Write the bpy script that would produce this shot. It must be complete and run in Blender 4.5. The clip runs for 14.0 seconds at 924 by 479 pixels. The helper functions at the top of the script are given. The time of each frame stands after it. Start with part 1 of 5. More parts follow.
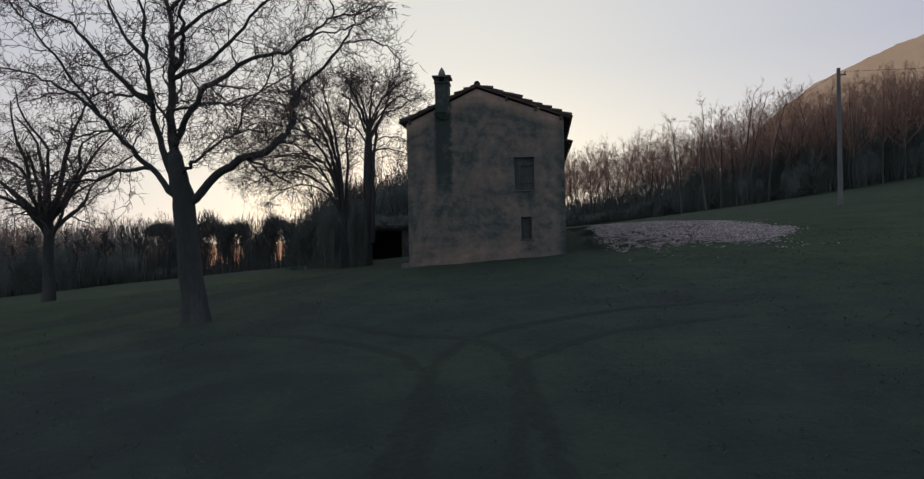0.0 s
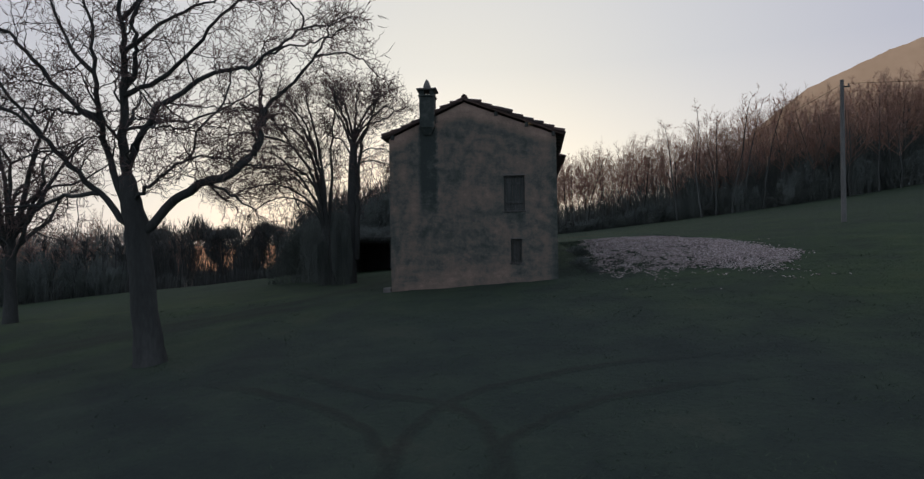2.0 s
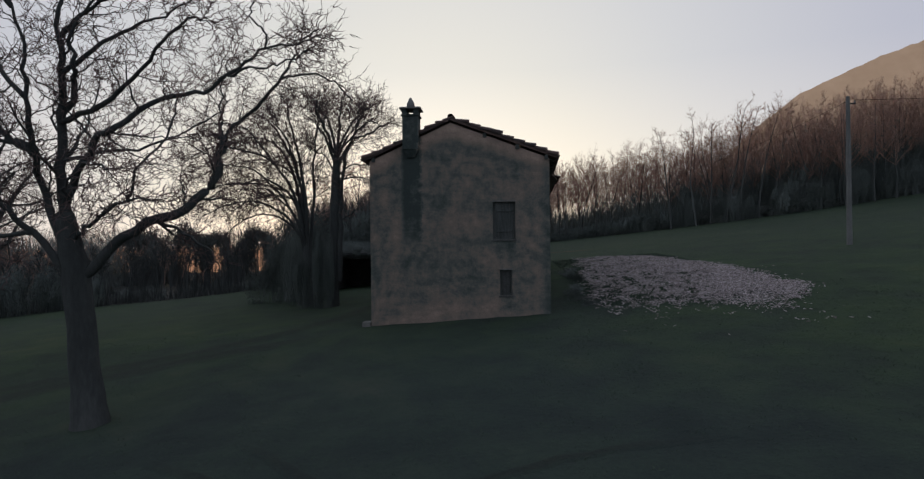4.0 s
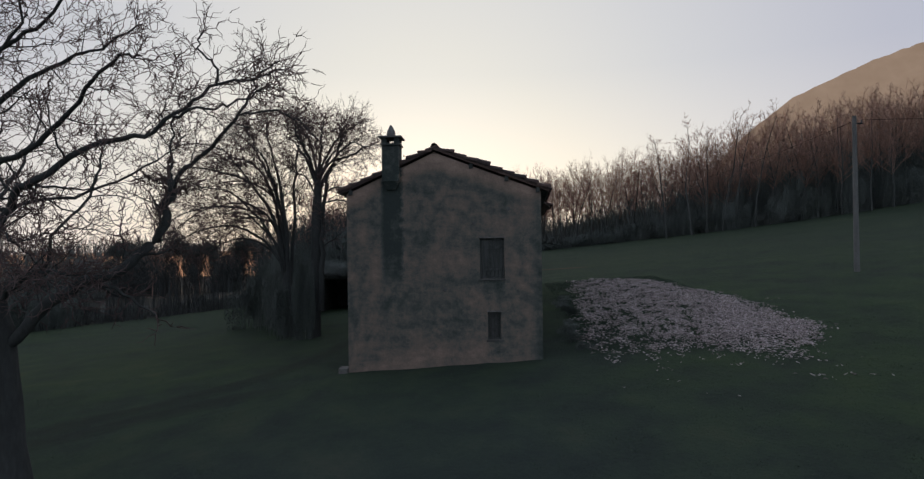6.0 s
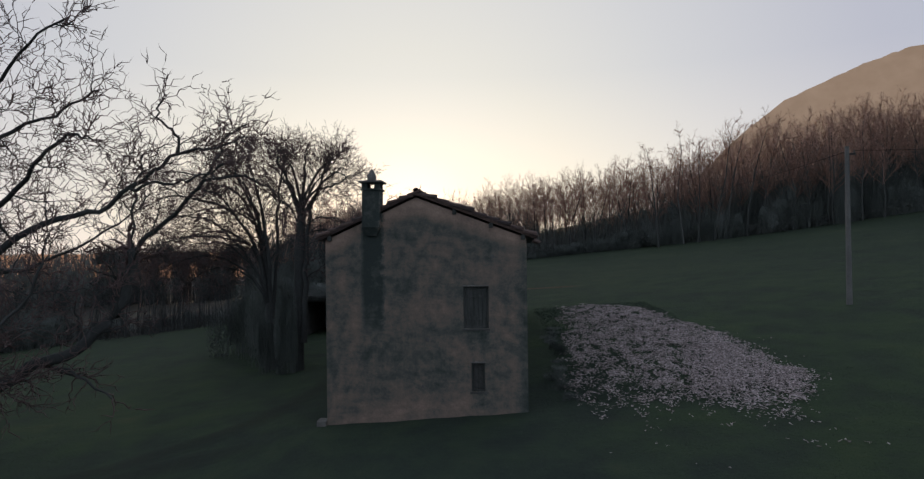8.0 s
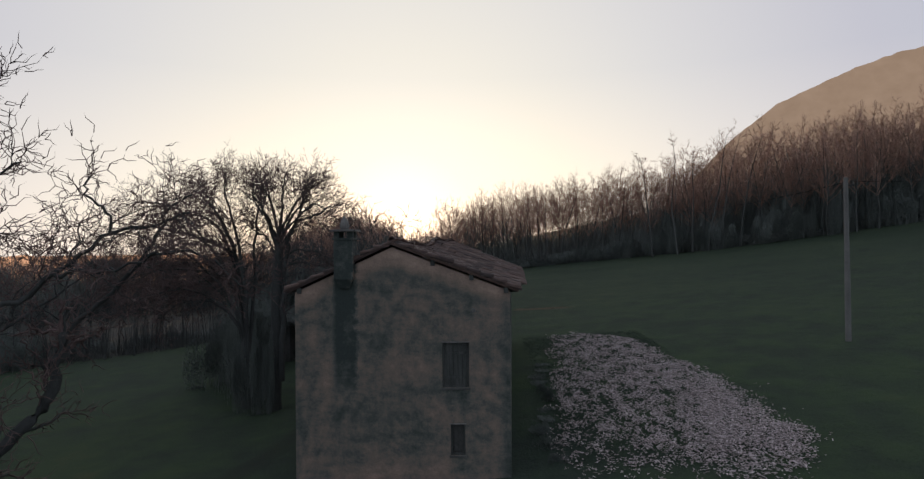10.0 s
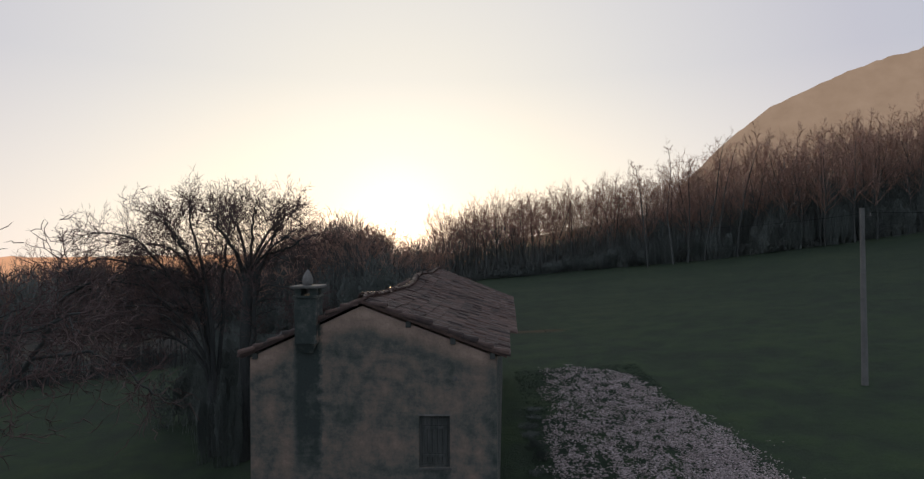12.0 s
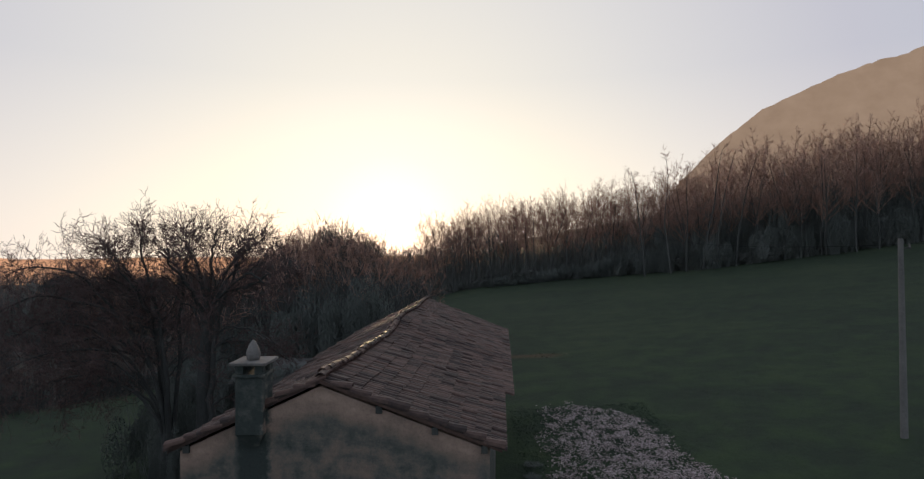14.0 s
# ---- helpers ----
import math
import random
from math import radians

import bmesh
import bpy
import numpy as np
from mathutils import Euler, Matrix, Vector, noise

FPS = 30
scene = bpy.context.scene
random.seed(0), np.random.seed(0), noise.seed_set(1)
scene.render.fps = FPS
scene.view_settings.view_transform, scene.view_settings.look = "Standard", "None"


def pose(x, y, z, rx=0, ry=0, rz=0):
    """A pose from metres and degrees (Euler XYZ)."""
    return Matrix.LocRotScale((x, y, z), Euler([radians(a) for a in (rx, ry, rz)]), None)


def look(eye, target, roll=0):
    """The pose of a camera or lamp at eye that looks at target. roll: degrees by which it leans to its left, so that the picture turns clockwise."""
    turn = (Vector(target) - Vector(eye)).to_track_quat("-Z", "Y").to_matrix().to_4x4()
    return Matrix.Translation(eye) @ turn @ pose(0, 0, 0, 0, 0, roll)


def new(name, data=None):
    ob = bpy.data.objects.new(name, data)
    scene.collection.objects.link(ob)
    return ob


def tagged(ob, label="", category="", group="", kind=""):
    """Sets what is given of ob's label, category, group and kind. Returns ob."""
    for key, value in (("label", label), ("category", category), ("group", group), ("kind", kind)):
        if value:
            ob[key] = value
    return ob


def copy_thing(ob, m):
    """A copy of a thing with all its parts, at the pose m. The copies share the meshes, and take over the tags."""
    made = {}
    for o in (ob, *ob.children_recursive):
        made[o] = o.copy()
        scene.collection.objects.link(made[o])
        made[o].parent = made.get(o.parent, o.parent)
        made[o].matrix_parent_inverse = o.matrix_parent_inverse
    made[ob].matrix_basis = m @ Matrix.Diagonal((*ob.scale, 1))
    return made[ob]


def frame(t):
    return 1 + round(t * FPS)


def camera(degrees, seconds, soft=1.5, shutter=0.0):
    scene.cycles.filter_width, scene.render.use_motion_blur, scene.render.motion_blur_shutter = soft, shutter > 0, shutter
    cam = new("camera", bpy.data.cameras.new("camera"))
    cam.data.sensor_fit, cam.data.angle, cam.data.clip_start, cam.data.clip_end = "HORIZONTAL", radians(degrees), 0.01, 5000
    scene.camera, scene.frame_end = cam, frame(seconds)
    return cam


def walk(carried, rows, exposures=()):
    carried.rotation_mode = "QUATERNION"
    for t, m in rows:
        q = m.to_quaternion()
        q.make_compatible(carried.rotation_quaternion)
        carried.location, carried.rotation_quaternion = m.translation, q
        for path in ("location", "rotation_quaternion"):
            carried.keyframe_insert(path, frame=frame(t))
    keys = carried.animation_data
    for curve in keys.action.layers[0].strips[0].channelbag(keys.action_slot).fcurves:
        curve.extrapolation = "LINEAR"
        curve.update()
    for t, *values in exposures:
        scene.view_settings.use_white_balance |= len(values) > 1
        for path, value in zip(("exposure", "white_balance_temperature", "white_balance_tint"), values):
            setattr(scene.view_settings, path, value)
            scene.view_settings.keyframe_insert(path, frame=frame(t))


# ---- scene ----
from mathutils import Quaternion

cam = camera(75.2, 14.0, 1.3)
PATH = [
    (0, (4.553, -25.766, 1.359), (4.38, -23.773, 1.344), -1.2),
    (0.5, (4.623, -25.384, 1.525), (4.455, -23.391, 1.512), -1.2),
    (1, (4.665, -24.958, 1.741), (4.503, -22.964, 1.728), -1.0),
    (1.5, (4.711, -24.514, 1.946), (4.553, -22.521, 1.938), -1.1),
    (2, (4.792, -24.175, 2.174), (4.637, -22.181, 2.167), -1.0),
    (2.5, (4.84, -23.835, 2.389), (4.689, -21.841, 2.384), -0.8),
    (5, (5.101, -21.427, 3.847), (4.977, -19.431, 3.852), -0.8),
    (5.5, (5.179, -21.021, 4.15), (5.058, -19.024, 4.158), -0.8),
    (6, (5.232, -20.683, 4.463), (5.115, -18.687, 4.475), -0.8),
    (6.5, (5.297, -20.409, 4.848), (5.186, -18.412, 4.86), -0.8),
    (7, (5.38, -20.263, 5.251), (5.274, -18.266, 5.263), -0.7),
    (7.5, (5.474, -20.137, 5.666), (5.374, -18.139, 5.678), -0.5),
    (8, (5.561, -19.986, 6.043), (5.466, -17.989, 6.058), -0.7),
    (10.5, (6.084, -18.232, 8.037), (6.013, -16.233, 8.059), -0.6),
    (11, (6.139, -17.698, 8.427), (6.074, -15.699, 8.45), -0.6),
    (11.5, (6.239, -17.072, 8.816), (6.177, -15.074, 8.84), -0.5),
    (12, (6.309, -16.331, 9.195), (6.252, -14.332, 9.221), -0.5),
    (12.5, (6.327, -15.53, 9.577), (6.278, -13.53, 9.604), -0.5),
    (13, (6.386, -14.74, 9.941), (6.34, -12.74, 9.969), -0.5),
    (13.5, (6.408, -13.908, 10.266), (6.368, -11.908, 10.294), -0.5),
    (14, (6.424, -13.063, 10.582), (6.389, -11.063, 10.613), -0.5),
]
walk(cam, [(t, look(eye, target, roll)) for t, eye, target, roll in PATH],
     [(0, 0.0, 6500, 10), (8.2, 0.0, 6500, 10), (10.3, 0.12, 6750, 11), (14, 0.12, 6750, 11)])

# ---- world and sun ----
SUN_ELEV, SUN_AZ = radians(1.9), radians(-7.8)     # azimuth from +y towards +x
SUN_WAY = Vector((math.sin(SUN_AZ) * math.cos(SUN_ELEV), math.cos(SUN_AZ) * math.cos(SUN_ELEV), math.sin(SUN_ELEV)))
world = bpy.data.worlds.new("dusk_sky")
scene.world = world
world.use_nodes = True
wn, wl = world.node_tree.nodes, world.node_tree.links
wn.clear()
w_out = wn.new("ShaderNodeOutputWorld")
w_bg = wn.new("ShaderNodeBackground")
w_sky = wn.new("ShaderNodeTexSky")
w_sky.sky_type = "NISHITA"
w_sky.sun_disc = False
w_sky.sun_elevation = SUN_ELEV
w_sky.sun_rotation = SUN_AZ
w_sky.altitude = 300
w_sky.air_density = 1.0
w_sky.dust_density = 1.0
w_sky.ozone_density = 1.0
# thin winter haze: bright and creamy towards the low sun, cooler and dimmer away from it
w_co = wn.new("ShaderNodeTexCoord")
w_dot = wn.new("ShaderNodeVectorMath")
w_dot.operation = "DOT_PRODUCT"
w_dot.inputs[1].default_value = SUN_WAY
w_acos = wn.new("ShaderNodeMath")
w_acos.operation = "ARCCOSINE"
w_div = wn.new("ShaderNodeMath")
w_div.operation = "DIVIDE"
w_div.inputs[1].default_value = math.pi
w_ramp = wn.new("ShaderNodeValToRGB")
HAZE = ((0, (1.65, 1.57, 1.38)), (2.5, (1.05, 1.015, 0.93)), (7, (0.885, 0.865, 0.795)), (16, (0.785, 0.77, 0.715)), (28, (0.64, 0.645, 0.665)), (42, (0.495, 0.508, 0.59)),
        (60, (0.42, 0.47, 0.575)), (100, (0.4, 0.47, 0.59)), (180, (0.34, 0.42, 0.54)))
stops = w_ramp.color_ramp.elements
stops[0].position, stops[0].color = 0, (*HAZE[0][1], 1)
stops[1].position, stops[1].color = 1, (*HAZE[-1][1], 1)
for deg, c in HAZE[1:-1]:
    stops.new(deg / 180).color = (*c, 1)
w_add = wn.new("ShaderNodeMix")
w_add.data_type, w_add.blend_type = "RGBA", "ADD"
w_scale = wn.new("ShaderNodeVectorMath")
w_scale.operation = "SCALE"
w_scale.inputs["Scale"].default_value = 0.008
wl.new(w_co.outputs["Generated"], w_dot.inputs[0])
wl.new(w_dot.outputs["Value"], w_acos.inputs[0])
wl.new(w_acos.outputs[0], w_div.inputs[0])
wl.new(w_div.outputs[0], w_ramp.inputs[0])
wl.new(w_sky.outputs[0], w_scale.inputs[0])
w_add.inputs[0].default_value = 1.0
wl.new(w_ramp.outputs[0], w_add.inputs[6])
wl.new(w_scale.outputs[0], w_add.inputs[7])
# the haze glows brighter and warmer towards the horizon
w_sep = wn.new("ShaderNodeSeparateXYZ")
w_low = wn.new("ShaderNodeMapRange")
w_low.inputs["From Min"].default_value, w_low.inputs["From Max"].default_value = 0.0, 0.27
w_low.inputs["To Min"].default_value, w_low.inputs["To Max"].default_value = 1.0, 0.0
w_warm = wn.new("ShaderNodeMix")
w_warm.data_type, w_warm.blend_type = "RGBA", "MULTIPLY"
w_warm.inputs[7].default_value = (1.38, 1.27, 1.11, 1)
wl.new(w_co.outputs["Generated"], w_sep.inputs[0])
wl.new(w_sep.outputs[2], w_low.inputs["Value"])
wl.new(w_low.outputs[0], w_warm.inputs[0])
wl.new(w_add.outputs[2], w_warm.inputs[6])
wl.new(w_warm.outputs[2], w_bg.inputs["Color"])
w_bg.inputs["Strength"].default_value = 1.0
wl.new(w_bg.outputs[0], w_out.inputs["Surface"])

sun_data = bpy.data.lights.new("sun", "SUN")
sun_data.energy = 2.4
sun_data.angle = radians(0.53)
sun_data.color = (1.0, 0.72, 0.42)
sun = new("sun", sun_data)
sun.matrix_world = look(SUN_WAY * 100, (0, 0, 0))

# ---- materials ----


def shader(name, rough=0.9):
    m = bpy.data.materials.new(name)
    m.use_nodes = True
    nt = m.node_tree
    b = nt.nodes["Principled BSDF"]
    b.inputs["Roughness"].default_value = rough
    return m, nt, b


def ramp(nt, fac, stops):
    r = nt.nodes.new("ShaderNodeValToRGB")
    el = r.color_ramp.elements
    el[0].position, el[0].color = stops[0][0], (*stops[0][1], 1)
    el[1].position, el[1].color = stops[-1][0], (*stops[-1][1], 1)
    for p, c in stops[1:-1]:
        e = el.new(p)
        e.color = (*c, 1)
    nt.links.new(fac, r.inputs[0])
    return r.outputs[0]


def noise_of(nt, vec, scale, detail=4.0, rough=0.6, stretch=None):
    n = nt.nodes.new("ShaderNodeTexNoise")
    n.inputs["Scale"].default_value = scale
    n.inputs["Detail"].default_value = detail
    n.inputs["Roughness"].default_value = rough
    if stretch:
        mp = nt.nodes.new("ShaderNodeMapping")
        mp.inputs["Scale"].default_value = stretch
        nt.links.new(vec, mp.inputs[0])
        vec = mp.outputs[0]
    nt.links.new(vec, n.inputs["Vector"])
    return n.outputs["Fac"]


def mix(nt, fac, a, b, kind="MIX"):
    n = nt.nodes.new("ShaderNodeMix")
    n.data_type, n.blend_type = "RGBA", kind
    for sock, v in ((n.inputs[0], fac), (n.inputs[6], a), (n.inputs[7], b)):
        if isinstance(v, (int, float)):
            sock.default_value = v
        elif isinstance(v, tuple):
            sock.default_value = (*v, 1)
        else:
            nt.links.new(v, sock)
    return n.outputs[2]


def calc(nt, op, a, b=0.0, clamp=False):
    n = nt.nodes.new("ShaderNodeMath")
    n.operation, n.use_clamp = op, clamp
    for sock, v in zip(n.inputs, (a, b)):
        if isinstance(v, (int, float)):
            sock.default_value = v
        else:
            nt.links.new(v, sock)
    return n.outputs[0]


def bump(nt, b, height, strength=0.5, dist=0.02):
    n = nt.nodes.new("ShaderNodeBump")
    n.inputs["Strength"].default_value = strength
    n.inputs["Distance"].default_value = dist
    nt.links.new(height, n.inputs["Height"])
    nt.links.new(n.outputs[0], b.inputs["Normal"])


def coords(nt, which="Object"):
    return nt.nodes.new("ShaderNodeTexCoord").outputs[which]


def two_scale(name, dark, mid, light, big, fine, rough=0.9, relief=0.4, dist=0.02, stretch=None, which="Object", per_object=0.0, island=False):
    """A surface with broad patches and fine grain."""
    m, nt, b = shader(name, rough)
    co = coords(nt, which)
    broad = noise_of(nt, co, big, 3, 0.55, stretch)
    grain = noise_of(nt, co, fine, 5, 0.65, stretch)
    f = calc(nt, "ADD", calc(nt, "MULTIPLY", broad, 0.6), calc(nt, "MULTIPLY", grain, 0.4))
    if per_object:
        rnd = nt.nodes.new("ShaderNodeObjectInfo").outputs["Random"]
        if island:
            rnd = calc(nt, "FRACT", calc(nt, "ADD", rnd, nt.nodes.new("ShaderNodeNewGeometry").outputs["Random Per Island"]))
        f = calc(nt, "ADD", f, calc(nt, "MULTIPLY", calc(nt, "SUBTRACT", rnd, 0.5), per_object))
    col = ramp(nt, f, [(0.32, dark), (0.5, mid), (0.68, light)])
    nt.links.new(col, b.inputs["Base Color"])
    bump(nt, b, grain, relief, dist)
    b.inputs["Specular IOR Level"].default_value = 0.25
    return m


M_BARK = two_scale("walnut_bark", (0.032, 0.033, 0.032), (0.053, 0.054, 0.052), (0.084, 0.083, 0.079), 1.2, 14, 0.95, 0.9, 0.03, (1, 1, 0.25))
M_TWIG = two_scale("twig_bark", (0.075, 0.05, 0.047), (0.118, 0.079, 0.074), (0.17, 0.116, 0.108), 0.8, 6, 0.9, 0.2, per_object=0.1)
M_WOOD_BARK = two_scale("wood_bark", (0.048, 0.049, 0.046), (0.076, 0.077, 0.072), (0.115, 0.114, 0.105), 0.4, 3, 0.95, 0.4, 0.03, (1, 1, 0.3), per_object=0.15)
M_WOOD_TWIG = two_scale("wood_twigs", (0.2, 0.117, 0.088), (0.32, 0.188, 0.143), (0.43, 0.262, 0.204), 0.3, 2, 0.95, 0.2, per_object=0.2)
M_SCRUB = two_scale("scrub_leaves", (0.07, 0.078, 0.072), (0.108, 0.12, 0.11), (0.15, 0.163, 0.147), 0.8, 7, 0.8, 0.2, per_object=0.15)
M_SAPLING = two_scale("sapling_bark", (0.09, 0.094, 0.087), (0.137, 0.142, 0.131), (0.19, 0.194, 0.178), 0.2, 3, 0.95, 0.2)
M_BRACKEN = two_scale("dry_bracken", (0.07, 0.076, 0.07), (0.108, 0.115, 0.104), (0.15, 0.156, 0.14), 0.5, 5, 0.95, 0.2, per_object=0.15)
M_BLADE = two_scale("grass_blades", (0.032, 0.043, 0.034), (0.046, 0.064, 0.044), (0.068, 0.086, 0.056), 0.5, 6, 0.8, 0.0)
M_TILE = two_scale("clay_tile", (0.03, 0.019, 0.016), (0.064, 0.037, 0.03), (0.115, 0.067, 0.052), 1.5, 12, 0.62, 0.4, 0.01, per_object=0.3, island=True)
M_TILE.node_tree.nodes["Principled BSDF"].inputs["Specular IOR Level"].default_value = 0.35
M_CONCRETE = two_scale("pole_concrete", (0.1, 0.096, 0.092), (0.15, 0.143, 0.135), (0.21, 0.2, 0.188), 0.6, 12, 0.9, 0.3, 0.01)
M_OLD_WOOD = two_scale("grey_wood", (0.034, 0.036, 0.034), (0.066, 0.068, 0.064), (0.11, 0.11, 0.103), 1.2, 16, 0.85, 0.5, 0.01, (6, 6, 0.5))
M_STONE = two_scale("pale_stone", (0.1, 0.094, 0.088), (0.16, 0.15, 0.14), (0.25, 0.23, 0.215), 1.5, 10, 0.9, 0.4)
M_DARK_STONE = two_scale("dark_stone", (0.05, 0.05, 0.048), (0.085, 0.083, 0.079), (0.13, 0.127, 0.12), 1.2, 9, 0.95, 0.5, 0.03)
M_IRON = two_scale("dark_iron", (0.03, 0.03, 0.03), (0.05, 0.048, 0.045), (0.08, 0.07, 0.06), 4, 30, 0.6, 0.2, 0.003)
M_CABLE = two_scale("dull_cable", (0.015, 0.015, 0.015), (0.02, 0.02, 0.02), (0.03, 0.03, 0.03), 1, 8, 1.0, 0.0)
M_CABLE.node_tree.nodes["Principled BSDF"].inputs["Specular IOR Level"].default_value = 0.0
M_DARK_ROOM = two_scale("dim_interior", (0.06, 0.058, 0.055), (0.1, 0.096, 0.09), (0.15, 0.143, 0.134), 1, 8, 1.0, 0.3)


def grass_ground(name="meadow", soil_dark=None, soil_light=None):
    m, nt, b = shader(name, 0.95)
    co = coords(nt, "Object")
    broad = noise_of(nt, co, 0.07, 4, 0.6)
    patch = noise_of(nt, co, 0.55, 5, 0.65)
    fine = noise_of(nt, co, 9, 6, 0.7)
    f = calc(nt, "ADD", calc(nt, "MULTIPLY", broad, 0.36), calc(nt, "ADD", calc(nt, "MULTIPLY", patch, 0.46), calc(nt, "MULTIPLY", fine, 0.18)))
    col = ramp(nt, f, [(0.36, (0.029, 0.038, 0.029)), (0.48, (0.036, 0.051, 0.032)), (0.57, (0.043, 0.064, 0.033)), (0.7, (0.066, 0.073, 0.038))])
    sep = nt.nodes.new("ShaderNodeSeparateXYZ")
    nt.links.new(co, sep.inputs[0])
    # turf less green in a ragged patch in front of the house, where the tracks run
    away = calc(nt, "SQRT", calc(nt, "ADD", calc(nt, "POWER", calc(nt, "SUBTRACT", sep.outputs[0], 2.0), 2.0), calc(nt, "POWER", calc(nt, "MULTIPLY", calc(nt, "ADD", sep.outputs[1], 14.0), 0.8), 2.0)))
    drab = calc(nt, "SUBTRACT", 1.0, calc(nt, "MULTIPLY", calc(nt, "SUBTRACT", calc(nt, "ADD", away, calc(nt, "MULTIPLY", calc(nt, "SUBTRACT", broad, 0.5), 14.0)), 7.0), 0.12), True)
    drab = calc(nt, "MULTIPLY", drab, 0.85)
    dull = ramp(nt, f, [(0.38, (0.03, 0.038, 0.036)), (0.47, (0.036, 0.046, 0.042)), (0.56, (0.044, 0.057, 0.048)), (0.64, (0.06, 0.068, 0.056))])
    col = mix(nt, drab, col, dull)
    # darker green towards the upper meadow
    far_tone = calc(nt, "MULTIPLY", calc(nt, "SUBTRACT", calc(nt, "ADD", sep.outputs[1], calc(nt, "MULTIPLY", calc(nt, "SUBTRACT", broad, 0.5), 40.0)), 8.0), 0.022, True)
    col = mix(nt, calc(nt, "MULTIPLY", far_tone, 0.85), col, ramp(nt, f, [(0.38, (0.024, 0.034, 0.023)), (0.5, (0.03, 0.044, 0.027)), (0.62, (0.042, 0.054, 0.032))]))
    # leaf litter on the floor of the woods
    ragged = calc(nt, "MULTIPLY", calc(nt, "SUBTRACT", patch, 0.5), 8.0)
    slope_wood = calc(nt, "SUBTRACT", calc(nt, "ADD", sep.outputs[1], calc(nt, "MULTIPLY", calc(nt, "MAXIMUM", calc(nt, "SUBTRACT", sep.outputs[0], 25.0), 0.0), 0.3)), calc(nt, "SUBTRACT", 121.0, calc(nt, "MULTIPLY", calc(nt, "DIVIDE", calc(nt, "SUBTRACT", sep.outputs[0], 25.0), 30.0, True), 10.0)))
    low_wood = calc(nt, "SUBTRACT", sep.outputs[1], calc(nt, "ADD", calc(nt, "MULTIPLY", sep.outputs[0], 0.62), 54.0))
    inside = calc(nt, "MULTIPLY", calc(nt, "ADD", calc(nt, "MAXIMUM", slope_wood, calc(nt, "MINIMUM", low_wood, calc(nt, "SUBTRACT", 0.0, sep.outputs[0]))), ragged), 0.25, True)
    litter = ramp(nt, fine, [(0.3, (0.026, 0.026, 0.023)), (0.7, (0.056, 0.052, 0.045))])
    col = mix(nt, inside, col, litter)
    if soil_dark:                # trodden soil shows down the middle of a rut
        att = nt.nodes.new("ShaderNodeAttribute")
        att.attribute_name = "wear"
        soil = ramp(nt, fine, [(0.3, soil_dark), (0.7, soil_light)])
        col = mix(nt, calc(nt, "MULTIPLY", calc(nt, "MULTIPLY", att.outputs["Fac"], 0.72), calc(nt, "ADD", patch, 0.1), True), col, soil)
    nt.links.new(col, b.inputs["Base Color"])
    b.inputs["Specular IOR Level"].default_value = 0.1
    h = calc(nt, "ADD", calc(nt, "MULTIPLY", fine, 0.35), patch)
    bump(nt, b, h, 1.0, 0.2)
    return m


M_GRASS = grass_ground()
M_RUT = grass_ground("worn_meadow", (0.016, 0.017, 0.015), (0.032, 0.033, 0.028))
M_RED_STRIP = grass_ground("bare_earth", (0.07, 0.038, 0.024), (0.16, 0.085, 0.055))


